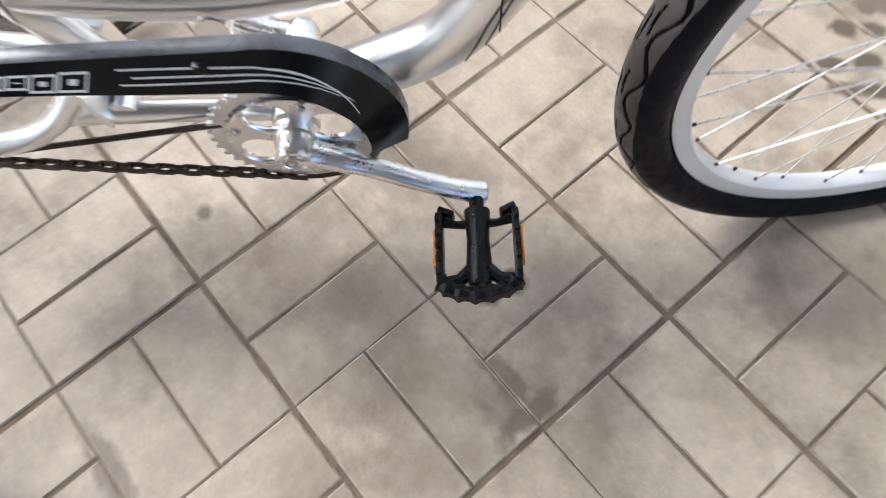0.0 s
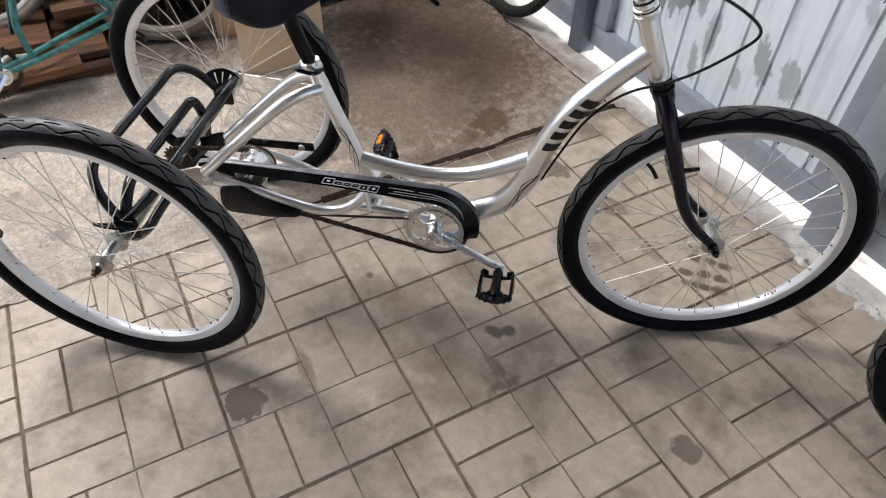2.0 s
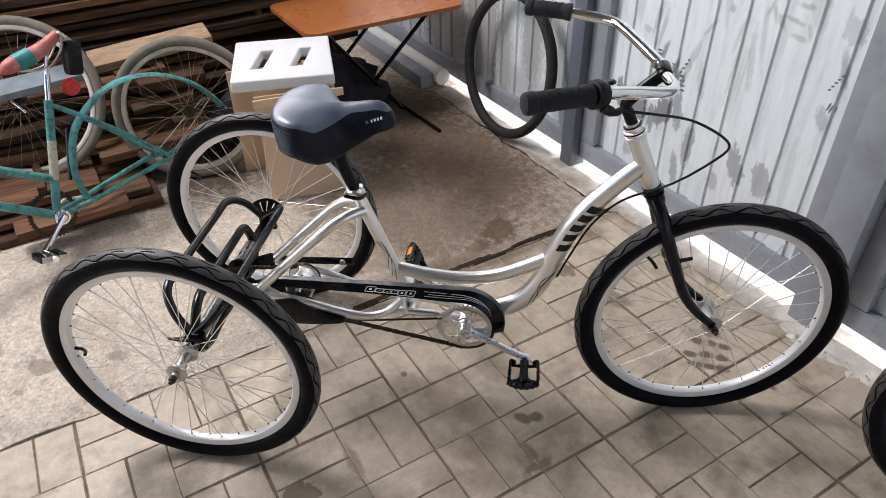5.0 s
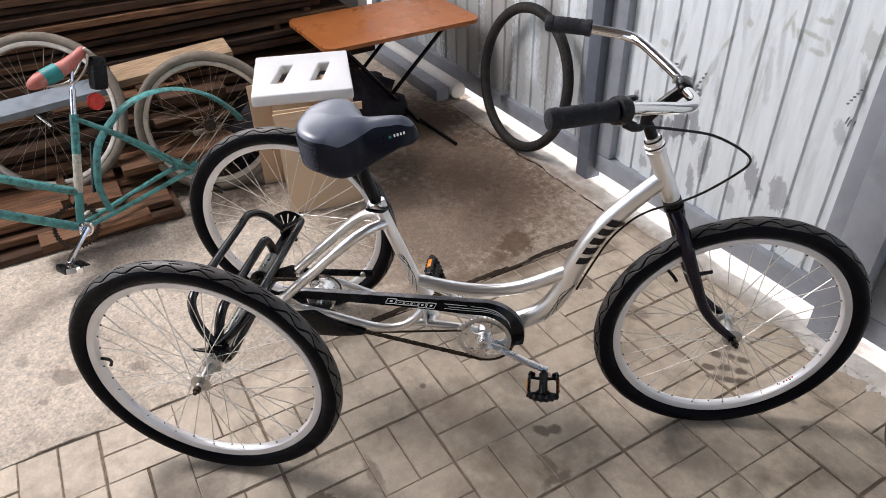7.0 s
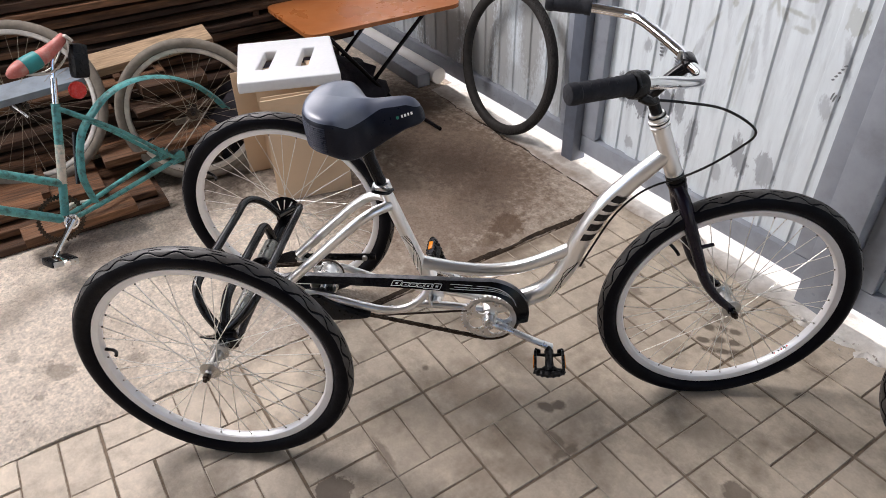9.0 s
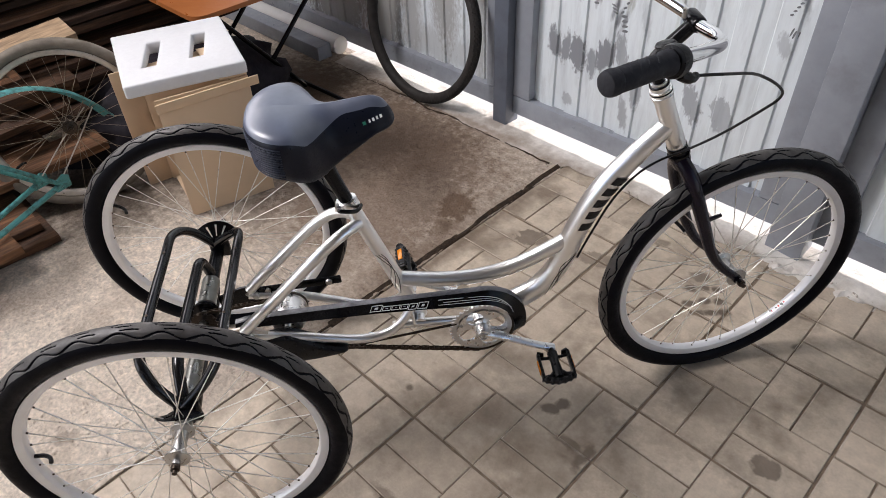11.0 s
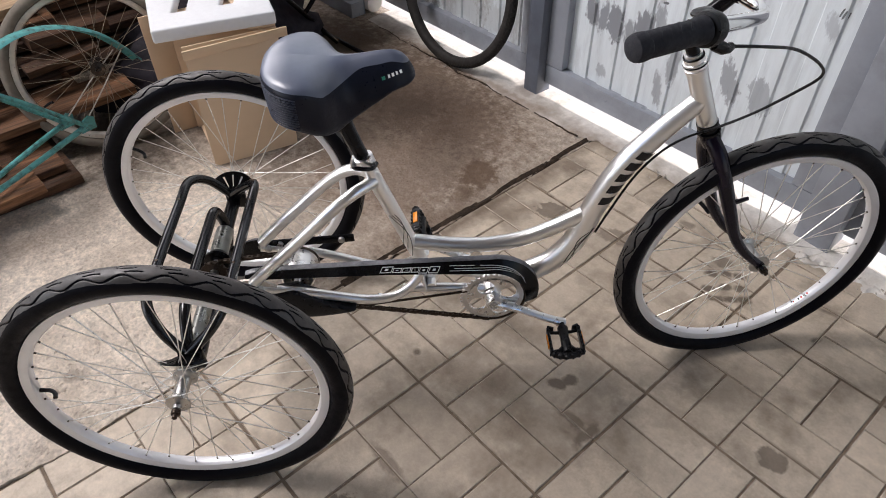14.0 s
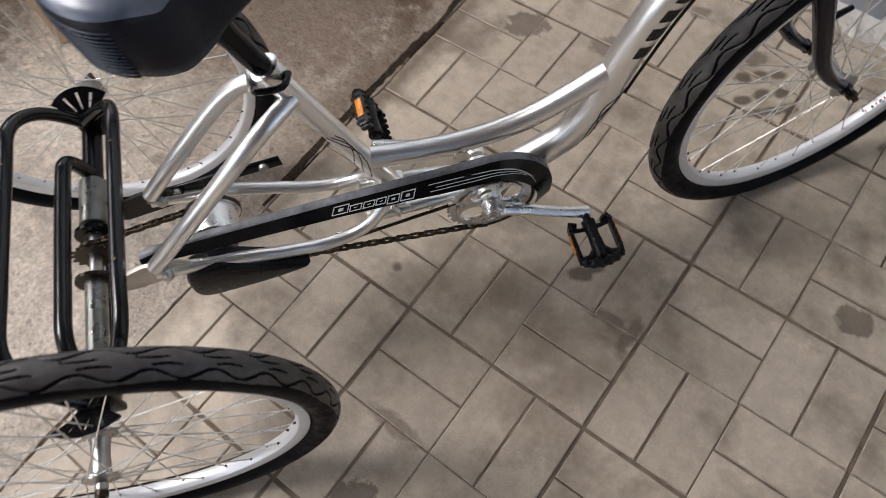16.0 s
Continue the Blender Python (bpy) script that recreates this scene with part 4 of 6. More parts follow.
# fork
def steered(p):
    a = Vector((1.054, 0, 0.69))
    return a + Matrix.Rotation(radians(steer), 3, up) @ (Vector(p) - a)
part("fork_crown", S().tube([steered(Vector((1.054, 0, 0.69)) - up * h) for h in (0.016, 0.03, 0.05)], [0.0205, 0.0215, 0.018], 18), PURPLE, trike)
for s in (-1, 1):
    blade = smooth([steered(p) for p in ((1.064, s * 0.008, 0.662), (1.078, s * 0.034, 0.632), (1.098, s * 0.047, 0.575), (1.128, s * 0.050, 0.50), (1.158, s * 0.051, 0.43), (1.195, s * 0.051, 0.378), (1.243, s * 0.051, 0.334))], 5)
    n = len(blade)
    part("fork_blade", S().tube(blade, [0.0165 - 0.0075 * max(0, i / n - 0.25) / 0.75 for i in range(n)], 14), PURPLE, trike, "dark violet fork blade")
    part("axle_nut", S().tube([steered((1.243, s * 0.044, 0.334)), steered((1.243, s * 0.060, 0.334)), steered((1.243, s * 0.0601, 0.334)), steered((1.243, s * 0.072, 0.334))], [0.0105, 0.0105, 0.0055, 0.005], 8), BLACK, trike)
    part("brake_boss", S().tube([steered((1.120, s * 0.050, 0.522)), steered((1.160, s * 0.050, 0.532))], [0.006, 0.0042], 10), PURPLE, trike)
    part("brake_boss_foot", S().tube([steered((1.112, s * 0.048, 0.52)), steered((1.124, s * 0.052, 0.523))], 0.008, 10), PURPLE, trike)

# saddle
def saddle_shape():
    """Wide soft saddle: rings from a spine out to the rim, then down the skirt. Returns top and skirt."""
    half = [(0.014, 0.0), (0.016, 0.030), (0.0235, 0.058), (0.037, 0.083), (0.056, 0.102), (0.079, 0.113), (0.101, 0.113), (0.121, 0.102), (0.136, 0.084), (0.148, 0.067), (0.162, 0.055), (0.180, 0.049), (0.205, 0.045), (0.238, 0.039), (0.264, 0.030), (0.281, 0.016), (0.287, 0.0)]
    pts = smooth([(x, y, 0) for x, y in half], 4)
    outline = [Vector((p.x, max(p.y, 0.0), 0)) for p in pts]
    outline = outline + [Vector((p.x, -p.y, 0)) for p in outline[-2:0:-1]]
    n = len(outline)

    def ease(x, lo, hi):
        t = min(1, max(0, (x - lo) / (hi - lo)))
        return t * t * (3 - 2 * t)

    def top(x):
        return 0.025 - 0.007 * ease(x, 0.05, 0.15) + 0.006 * ease(x, 0.16, 0.25) - 0.013 * ease(x, 0.243, 0.287)

    def depth(x):
        return 0.098 + 0.018 * ease(x, 0.06, 0.14) - 0.074 * min(1, max(0, x - 0.15) / 0.137) ** 0.9

    def flank(x):
        """How far the sides of the nose fall away from its ridge."""
        return 0.046 * ease(x, 0.095, 0.18) * (1 - 0.62 * ease(x, 0.22, 0.287))

    tops = ((0.0, 0.0), (0.25, 0.0005), (0.5, 0.002), (0.7, 0.004), (0.84, 0.007), (0.92, 0.010), (0.97, 0.014), (1.0, 0.021))
    skirts = ((1.012, 0.05), (1.0, 0.4), (0.955, 0.75), (0.90, 0.95), (0.84, 1.0))

    def drop(f):
        for (s0, d0), (s1, d1) in zip(tops, tops[1:]):
            if f <= s1:
                return d0 + (d1 - d0) * (f - s0) / (s1 - s0)
        return tops[-1][1]

    def seam(x):
        """How far out the lit top reaches before skirt and painted nose shade begin."""
        return 0.985 - 0.50 * ease(x, 0.125, 0.20) + 0.12 * ease(x, 0.235, 0.287)

    def upper(p, f):
        c = Vector((min(max(p.x, 0.075), 0.262), 0, 0))
        q = c + (p - c) * f
        hollow = 0.002 * math.exp(-(q.y / 0.022) ** 2) * (1 if q.x < 0.17 else max(0, 1 - (q.x - 0.17) / 0.06))
        return (q.x, q.y, top(q.x) - drop(f) - hollow * (1 - f) - flank(p.x) * f ** 1.6)

    def lower(p, f, deep):
        c = Vector((min(max(p.x, 0.075), 0.262), 0, 0))
        q = c + (p - c) * f
        return (q.x, q.y, top(p.x) - 0.021 - deep * (depth(p.x) - 0.021) - flank(p.x) * (1 - 0.9 * deep))

    up_v = [upper(p, u * seam(p.x)) for u in (0.0, 0.25, 0.5, 0.7, 0.84, 0.92, 0.97, 1.0) for p in outline]
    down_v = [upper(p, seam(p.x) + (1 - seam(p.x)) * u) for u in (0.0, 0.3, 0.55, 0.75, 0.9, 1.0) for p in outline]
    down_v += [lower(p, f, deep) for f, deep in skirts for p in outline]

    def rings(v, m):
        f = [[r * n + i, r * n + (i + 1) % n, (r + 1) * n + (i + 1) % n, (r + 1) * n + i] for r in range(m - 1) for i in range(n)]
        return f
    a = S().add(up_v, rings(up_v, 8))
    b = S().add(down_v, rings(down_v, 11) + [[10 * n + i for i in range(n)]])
    return a, b, outline, top


sad_top, sad_skirt, sad_line, sad_h = saddle_shape()
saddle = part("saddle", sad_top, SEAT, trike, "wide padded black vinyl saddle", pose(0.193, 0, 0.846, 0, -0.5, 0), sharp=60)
part("saddle_skirt", sad_skirt, SEATSIDE_SHADED, saddle, "ribbed black vinyl skirt, running up as painted shade on the nose sides", sharp=60)
order = [p for p in sad_line if p.x < 0.085]
order.sort(key=lambda p: math.atan2(p.y, 0.1 - p.x))
for k in range(13):
    z = 0.028 + 0.0052 * k
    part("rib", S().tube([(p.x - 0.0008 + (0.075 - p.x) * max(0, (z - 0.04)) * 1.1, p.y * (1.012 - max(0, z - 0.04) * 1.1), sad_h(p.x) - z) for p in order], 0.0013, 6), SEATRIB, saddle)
part("seat_post", S().tube([(0.334, 0, 0.765), (0.343, 0, 0.715), (0.357, 0, 0.672), (0.374, 0, 0.625)], [0.0165, 0.0155, 0.0146, 0.0140], 16), BLACK, trike, "black seat post")
part("seat_clamp", S().tube([(0.3675, 0, 0.645), (0.368, 0, 0.6435), (0.3745, 0, 0.624), (0.3755, 0, 0.622)], [0.0165, 0.0205, 0.0205, 0.018], 18), POLISH, trike, "bright alloy seat clamp")
part("clamp_lever", S().tube(smooth([(0.352, -0.02, 0.634), (0.355, -0.034, 0.640), (0.385, -0.03, 0.634), (0.395, -0.006, 0.63)], 4), 0.0045, 8), BLACK, trike)
part("clamp_eye", S().box((0.011, 0.030, 0.014), pose(0.349, -0.004, 0.632, 0, 20, 0), 0.002), POLISH, trike)

# drive
CR = Vector((0.64, -0.046, 0.264))
def ring_shape(r, teeth, thick=0.003, hole=0.0):
    out = []
    for k in range(teeth):
        a = 2 * math.pi * k / teeth
        for da, rr in ((-0.28, r - 0.0022), (-0.12, r + 0.003), (0.12, r + 0.003), (0.28, r - 0.0022)):
            b = a + da * 2 * math.pi / teeth
            out.append((rr * math.cos(b), rr * math.sin(b)))
    n = len(out)
    s = S()
    inner = [(x * hole / r, z * hole / r) for x, z in out]
    verts = [(x, y, z) for y in (-thick / 2, thick / 2) for x, z in out] + [(x, y, z) for y in (-thick / 2, thick / 2) for x, z in inner]
    faces = []
    for i in range(n):
        j = (i + 1) % n
        faces += [[i, j, n + j, n + i], [2 * n + i, 3 * n + i, 3 * n + j, 2 * n + j], [i, 2 * n + i, 2 * n + j, j], [n + i, n + j, 3 * n + j, 3 * n + i]]
    return s.add(verts, faces)


chainring = part("chainring", ring_shape(0.074, 38, 0.0035, 0.0595), CASTALU, trike, "silver toothed chainring", Matrix.Translation(CR))
def holed_plate(r0, r1, count, hole, at, half):
    """A round plate with a ring of round holes, each with a softened edge."""
    s = S()
    steps = 40
    wedge = math.pi / count
    for k in range(count):
        mid = 2 * math.pi * (k + 0.3) / count
        rim, edge = [], []
        for i in range(steps):
            a = 2 * math.pi * i / steps
            far = 0.0
            while True:   # outward from the hole to the wedge's border
                x, z = at + (far + 0.0004) * math.cos(a), (far + 0.0004) * math.sin(a)
                if not (r0 < math.hypot(x, z) < r1 and abs(math.atan2(z, x)) < wedge):
                    break
                far += 0.0004
            edge.append((at + max(far, hole + 0.002) * math.cos(a), max(far, hole + 0.002) * math.sin(a)))
            rim.append((at + hole * math.cos(a), hole * math.sin(a)))
        loops = [(edge, -half), ([(at + (x - at) * 1.07, z * 1.07) for x, z in rim], -half), (rim, -half * 0.4), (rim, half * 0.4), ([(at + (x - at) * 1.07, z * 1.07) for x, z in rim], half), (edge, half)]
        verts = [(x * math.cos(mid) - z * math.sin(mid), y, x * math.sin(mid) + z * math.cos(mid)) for pts, y in loops for x, z in pts]
        s.add(verts, [[r * steps + i, r * steps + (i + 1) % steps, (r + 1) * steps + (i + 1) % steps, (r + 1) * steps + i] for r in range(5) for i in range(steps)])
    return s


part("spider", holed_plate(0.015, 0.0605, 4, 0.0192, 0.0392, 0.0028), POLISH, chainring, "alloy spider with large round holes", pose(0, -0.002, 0), sharp=30)
for k in range(4):
    a = 2 * math.pi * (k + 0.8) / 4
    part("ring_bolt", S().lathe([(0.0, -0.007), (0.003, -0.007), (0.004, -0.005), (0.004, 0.0), (0.0, 0.0)], pose(0.051 * math.cos(a), 0, 0.051 * math.sin(a)), 10), STEEL, chainring)
part("ring_boss", S().lathe([(0.0, -0.008), (0.018, -0.008), (0.021, -0.002), (0.021, 0.004), (0.0, 0.004)], None, 24), ALU, chainring)


def crank(s, ang):
    d = Vector((math.cos(ang), 0, math.sin(ang)))
    c0 = Vector((0.64, s * 0.062, 0.264))
    c1 = c0 + d * 0.170 + Vector((0, s * 0.020, 0))
    mid = c0 + d * 0.06 + Vector((0, s * 0.006, 0))
    arm = part("crank_arm", S().tube(smooth([c0 + d * 0.004, c0 + d * 0.022 + Vector((0, s * 0.001, 0)), mid, c0 + d * 0.12 + Vector((0, s * 0.016, 0)), c1 - d * 0.012, c1 + d * 0.006, c1 + d * 0.011], 4), [0.0145] * 4 + [0.0130] * 4 + [0.0106] * 8 + [0.0112] * 5 + [0.0112, 0.0108, 0.0098, 0.006], 16, flat=0.74), POLISH, trike, "satin forged crank arm")
    part("crank_boss", S().lathe([(0.0, s * 0.0115), (0.0118, s * 0.0115), (0.0128, s * 0.0128), (0.0148, s * 0.0122), (0.0165, s * 0.009), (0.0178, s * 0.0), (0.0190, -s * 0.016), (0.0, -s * 0.016)], Matrix.Translation(c0), 32), POLISH, arm)
    part("crank_bolt", S().lathe([(0.0, s * 0.0125), (0.0035, s * 0.0125), (0.0042, s * 0.0115), (0.0052, s * 0.0118), (0.0062, s * 0.0135), (0.0092, s * 0.0132), (0.0102, s * 0.0120), (0.0102, s * 0.010), (0.0, s * 0.010)], Matrix.Translation(c0), 24), STEEL, arm)
    return c1


def pedal(s, at, roll):
    """Black plastic cage pedal: its axle runs outward along y."""
    m = Matrix.Translation(at) @ pose(0, 0, 0, 0, roll, 0)
    body = S()
    body.tube([(0, s * 0.008, 0), (0, s * 0.02, 0), (0, s * 0.021, 0), (0, s * 0.05, 0), (0, s * 0.085, 0), (0, s * 0.094, 0)], [0.007, 0.007, 0.0125, 0.0105, 0.0125, 0.010], 14)
    root = part("pedal", body, PLASTIC, trike, "black plastic cage pedal", m)
    for sx in (-1, 1):
        part("cage_side", S().box((0.007, 0.070, 0.02), pose(sx * 0.0355, s * 0.058, 0), 0.002), PLASTIC, root)
        part("cage_arm", S().tube([(0, s * 0.034, 0), (sx * 0.018, s * 0.034, 0), (sx * 0.037, s * 0.030, 0)], [0.006, 0.004, 0.005], 8), PLASTIC, root)
        part("cage_arm", S().tube([(0, s * 0.074, 0), (sx * 0.018, s * 0.088, 0), (sx * 0.037, s * 0.092, 0)], [0.009, 0.006, 0.007], 8), PLASTIC, root)
        part("cage_tip", S().box((0.016, 0.006, 0.018), pose(sx * 0.029, s * 0.022, 0, 0, 0, -sx * s * 25), 0.002), PLASTIC, root)
        for k in range(5):
            part("tooth", S().box((0.005, 0.006, 0.026), pose(sx * 0.0365, s * (0.031 + 0.013 * k), 0), 0.001), PLASTIC, root)
        part("reflector", S().box((0.003, 0.036, 0.012), pose(sx * 0.0400, s * 0.058, 0), 0.001), AMBER, root, "amber reflector")
    outer = smooth([(-0.036, s * 0.090, 0), (-0.022, s * 0.099, 0), (0, s * 0.103, 0), (0.022, s * 0.099, 0), (0.036, s * 0.090, 0)], 5)
    part("cage_end", S().tube(outer, [0.010 if i % 3 == 0 else 0.0075 for i in range(len(outer))], 8), PLASTIC, root)
    return root


ang = math.atan2(-0.057, 0.16)
pedal(-1, crank(-1, ang), -4)
pedal(1, crank(1, ang + math.pi), 68)

# chain guard
GUARD_W, GUARD_D = 0.034, 0.021   # full width and slant of the guard's face
top_run = [(0.088, 0.377, 0.2), (0.112, 0.384, 0.42), (0.17, 0.388, 0.50), (0.25, 0.390, 0.53), (0.40, 0.393, 0.60), (0.50, 0.394, 0.68), (0.56, 0.3945, 0.76)]
go = [(x, z) for x, z, f in top_run]
gi = [(x, z - GUARD_W * f) for x, z, f in top_run]
gd = [GUARD_D * f for x, z, f in top_run]
for k in range(15):
    a, f = radians(98 - 8 * k), min(0.95, 0.82 + 0.02 * k)
    go.append((0.638 + 0.106 * math.cos(a), 0.290 + 0.106 * math.sin(a)))
    gi.append((0.638 + (0.106 - GUARD_W * f) * math.cos(a), 0.290 + (0.106 - GUARD_W * f) * math.sin(a)))
    gd.append(GUARD_D * f)
s = S()
n = len(go)
verts = [(x, -0.056, z) for x, z in go] + [(x, -0.056 - d_, z) for (x, z), d_ in zip(gi, gd)] + [(x, -0.054, z) for x, z in go] + [(x, -0.054 - d_, z) for (x, z), d_ in zip(gi, gd)]
faces = []
for i in range(n - 1):
    faces += [[i, i + 1, n + i + 1, n + i], [2 * n + i, 3 * n + i, 3 * n + i + 1, 2 * n + i + 1], [n + i, n + i + 1, 3 * n + i + 1, 3 * n + i]]
faces += [[0, n, 3 * n, 2 * n], [n - 1, 3 * n - 1, 4 * n - 1, 2 * n - 1]]
s.add(verts, faces)
guard = part("chain_guard", s, BLACK, trike, "long glossy black chain guard", sharp=40)
verts = [(x, y, z + dz) for y, dz in ((-0.056, 0.0), (-0.053, 0.002), (-0.043, 0.002)) for x, z in go] + [(x, y, z + dz) for y, dz in ((-0.056, -0.002), (-0.053, 0.0), (-0.043, 0.0)) for x, z in go]
faces = []
for r_ in range(2):
    for i in range(n - 1):
        faces += [[r_ * n + i, r_ * n + i + 1, (r_ + 1) * n + i + 1, (r_ + 1) * n + i], [(r_ + 3) * n + i, (r_ + 4) * n + i, (r_ + 4) * n + i + 1, (r_ + 3) * n + i + 1]]
part("guard_top", S().add(verts, faces), CLEAR, guard, "scratched grey translucent plastic edge", sharp=40)
guard_run = [0.0]
for i in range(n - 1):
    guard_run.append(guard_run[-1] + math.hypot(go[i + 1][0] - go[i][0], go[i + 1][1] - go[i][1]))


def on_guard(run, f, lift=0.0006):
    """A point on the slanted face: metres along its top edge, share down to its lip."""
    i = max(k for k in range(n - 1) if guard_run[k] <= run)
    t = (run - guard_run[i]) / (guard_run[i + 1] - guard_run[i])
    o = Vector((go[i][0], -0.056, go[i][1])).lerp(Vector((go[i + 1][0], -0.056, go[i + 1][1])), t)
    q = Vector((gi[i][0], -0.056 - gd[i], gi[i][1])).lerp(Vector((gi[i + 1][0], -0.056 - gd[i + 1], gi[i + 1][1])), t)
    side = Vector((o.z - q.z, 0, -(o.x - q.x))).normalized()
    out = (q - o).cross(side).normalized()
    if out.y > 0:
        out = -out
    return o.lerp(q, f) + out * lift


def decal(runs, lo, hi, mat, name):
    """A flat strip on the guard's face between two shares of its width."""
    vs = [on_guard(a, f) for a, l_, h_ in zip(runs, lo, hi) for f in (l_, h_)]
    part(name, S().add(vs, [[2 * k, 2 * k + 1, 2 * k + 3, 2 * k + 2] for k in range(len(runs) - 1)]), mat, guard)


run_ = 0.300
for w, f0, f1 in ((0.027, 0.20, 0.80), (0.021, 0.36, 0.80), (0.020, 0.36, 0.80), (0.018, 0.36, 0.80), (0.021, 0.36, 0.90), (0.024, 0.32, 0.90)):
    wide = w - 0.0018
    for q0, q1, g0, g1 in ((0, 0.0016, f0, f1), (wide - 0.0016, wide, f0, f1), (0.0016, wide - 0.0016, f0, f0 + 0.07), (0.0016, wide - 0.0016, f1 - 0.07, f1), (wide * 0.35, wide * 0.65, f0 + 0.2, f1 - 0.2)):
        vs = [on_guard(run_ + q + 0.012 * (0.5 - f), f) for q in (q0, q1) for f in (g0, g1)]
        part("lettering_bar", S().add(vs, [[0, 1, 3, 2]]), DECALW, guard)
    run_ += w
for f_, a0, a1, f_end, wd in ((0.30, 0.451, 0.631, 0.55, 0.05), (0.52, 0.461, 0.646, 0.58, 0.045), (0.70, 0.451, 0.631, 0.62, 0.045), (0.40, 0.561, 0.661, 0.75, 0.05)):
    m_ = 9
    rr = [a0 + (a1 - a0) * k / m_ for k in range(m_ + 1)]
    lo_ = [f_ + (f_end - f_) * (k / m_) ** 2 for k in range(m_ + 1)]
    decal(rr, lo_, [v + wd * (1 - 0.7 * (k / m_) ** 2) for k, v in enumerate(lo_)], DECALW, "stripe")
part("guard_stay", S().box((0.012, 0.03, 0.012), pose(0.60, -0.05, 0.383), 0.003), BLACK, guard)
part("guard_bracket", S().tube([(0.60, -0.02, 0.372), (0.60, 0.01, 0.368)], 0.014, 12), CHROME, trike)

# chain: upper run hidden in the guard, lower run to the gear hub
def chain_run(a, b):
    a, b = Vector(a), Vector(b)
    n = int((b - a).length / 0.0127)
    s = S()
    d = (b - a).normalized()
    ang_ = math.degrees(math.atan2(-d.z, d.x))
    for k in range(n):
        c = a + d * (0.0127 * (k + 0.5))
        wide = 0.0036 if k % 2 else 0.0024
        for sy in (-1, 1):
            s.box((0.0165, 0.0011, 0.0084), Matrix.Translation(c + Vector((0, sy * wide, 0))) @ pose(0, 0, 0, 0, ang_, 0))
        s.tube([c - d * 0.0063 + Vector((0, -0.0042, 0)), c - d * 0.0063 + Vector((0, 0.0042, 0))], 0.0037, 8)
    return s


part("chain", chain_run((0.31, -0.054, 0.262), (0.635, -0.046, 0.188)), CHAIN, trike, "oily bicycle chain")
part("chain", chain_run((0.02, 0.0, 0.368), (0.19, 0.004, 0.385)), CHAIN, trike, "oily bicycle chain")
arc_chain = [(0.64 + 0.076 * math.cos(radians(a)), -0.046, 0.264 + 0.076 * math.sin(radians(a))) for a in range(-95, 40, 9)]
part("chain", S().tube(arc_chain, 0.0045, 6), CHAIN, trike)
cover_line = smooth([(0.137, 0, 0.256), (0.133, 0, 0.275), (0.137, 0, 0.308), (0.152, 0, 0.322), (0.19, 0, 0.326), (0.225, 0, 0.312), (0.27, 0, 0.284), (0.318, 0, 0.266), (0.316, 0, 0.258), (0.25, 0, 0.248), (0.18, 0, 0.246), (0.150, 0, 0.247)], 3, True)
cover, mid_ = S(), Vector((0.2, 0, 0.283))
n = len(cover_line)
verts = [tuple(mid_ + (p - mid_) * f + Vector((0, y, 0.014))) for f, y in ((0.86, -0.086), (0.95, -0.084), (1.0, -0.078), (1.0, -0.05), (0.94, -0.044)) for p in cover_line]
cover.add(verts, [[r * n + i, r * n + (i + 1) % n, (r + 1) * n + (i + 1) % n, (r + 1) * n + i] for r in range(4) for i in range(n)] + [list(range(n)), [4 * n + i for i in range(n)][::-1]])
part("chain_cover", cover, PLASTIC, trike, "black plastic chain cover")
part("brake_rod", S().tube([(0.30, -0.050, 0.250), (0.37, -0.046, 0.257), (0.58, -0.046, 0.286)], 0.0030, 8), CHAIN, trike, "thin dark oily rod")
part("rod_clip", S().box((0.012, 0.012, 0.012), pose(0.378, -0.052, 0.286), 0.002), CHROME, trike)
part("gear_hub", S().lathe([(0.0, -0.052), (0.008, -0.052), (0.008, -0.040), (0.034, -0.038), (0.039, -0.033), (0.0395, -0.025), (0.038, -0.024), (0.038, 0.014), (0.042, 0.016), (0.042, 0.024), (0.032, 0.028), (0.012, 0.03), (0.008, 0.06), (0.0, 0.06)], pose(0.196, 0.002, 0.340), 32), POLISH, trike, "silver internal gear hub")
part("hub_ring", S().lathe([(0.037, 0.0), (0.0435, 0.0), (0.044, 0.002), (0.044, 0.006), (0.037, 0.008)], pose(0.196, 0.018, 0.340), 32), CHAIN, trike)
for q in range(4):
    part("lettering_bar", S().box((0.0022, 0.0045, 0.0006), pose(0.187 + 0.0006 * q, -0.016 + 0.006 * q, 0.3779, 0, -14, 0)), DECALK, trike)

# rear axle frame
part("axle_tube", S().tube([(0, 0.275, 0.333), (0, 0.035, 0.333)], 0.0165, 16), BLACK, trike, "black axle tube")
part("axle_sleeve", S().tube([(0, 0.140, 0.336), (0, 0.055, 0.336)], 0.021, 18), BURNISHED, trike, "dark burnished steel sleeve")
part("axle_tube", S().tube([(0, -0.045, 0.333), (0, -0.275, 0.333)], 0.0165, 16), BURNISHED, trike)
part("axle", S().tube([(0, 0.30, 0.333), (0, -0.30, 0.333)], 0.0095, 12), STEEL, trike)
for y, r in ((0.04, 0.030), (0.012, 0.024), (-0.046, 0.030)):
    part("flange", S().lathe([(0.0, -0.003), (r, -0.003), (r, 0.003), (0.0, 0.003)], pose(0, y, 0.333), 24), BLACK if y > 0.03 else CHAIN, trike)
part("sprocket", ring_shape(0.032, 16, 0.003, 0.012), CHAIN, trike, "", pose(0, 0.0, 0.333))
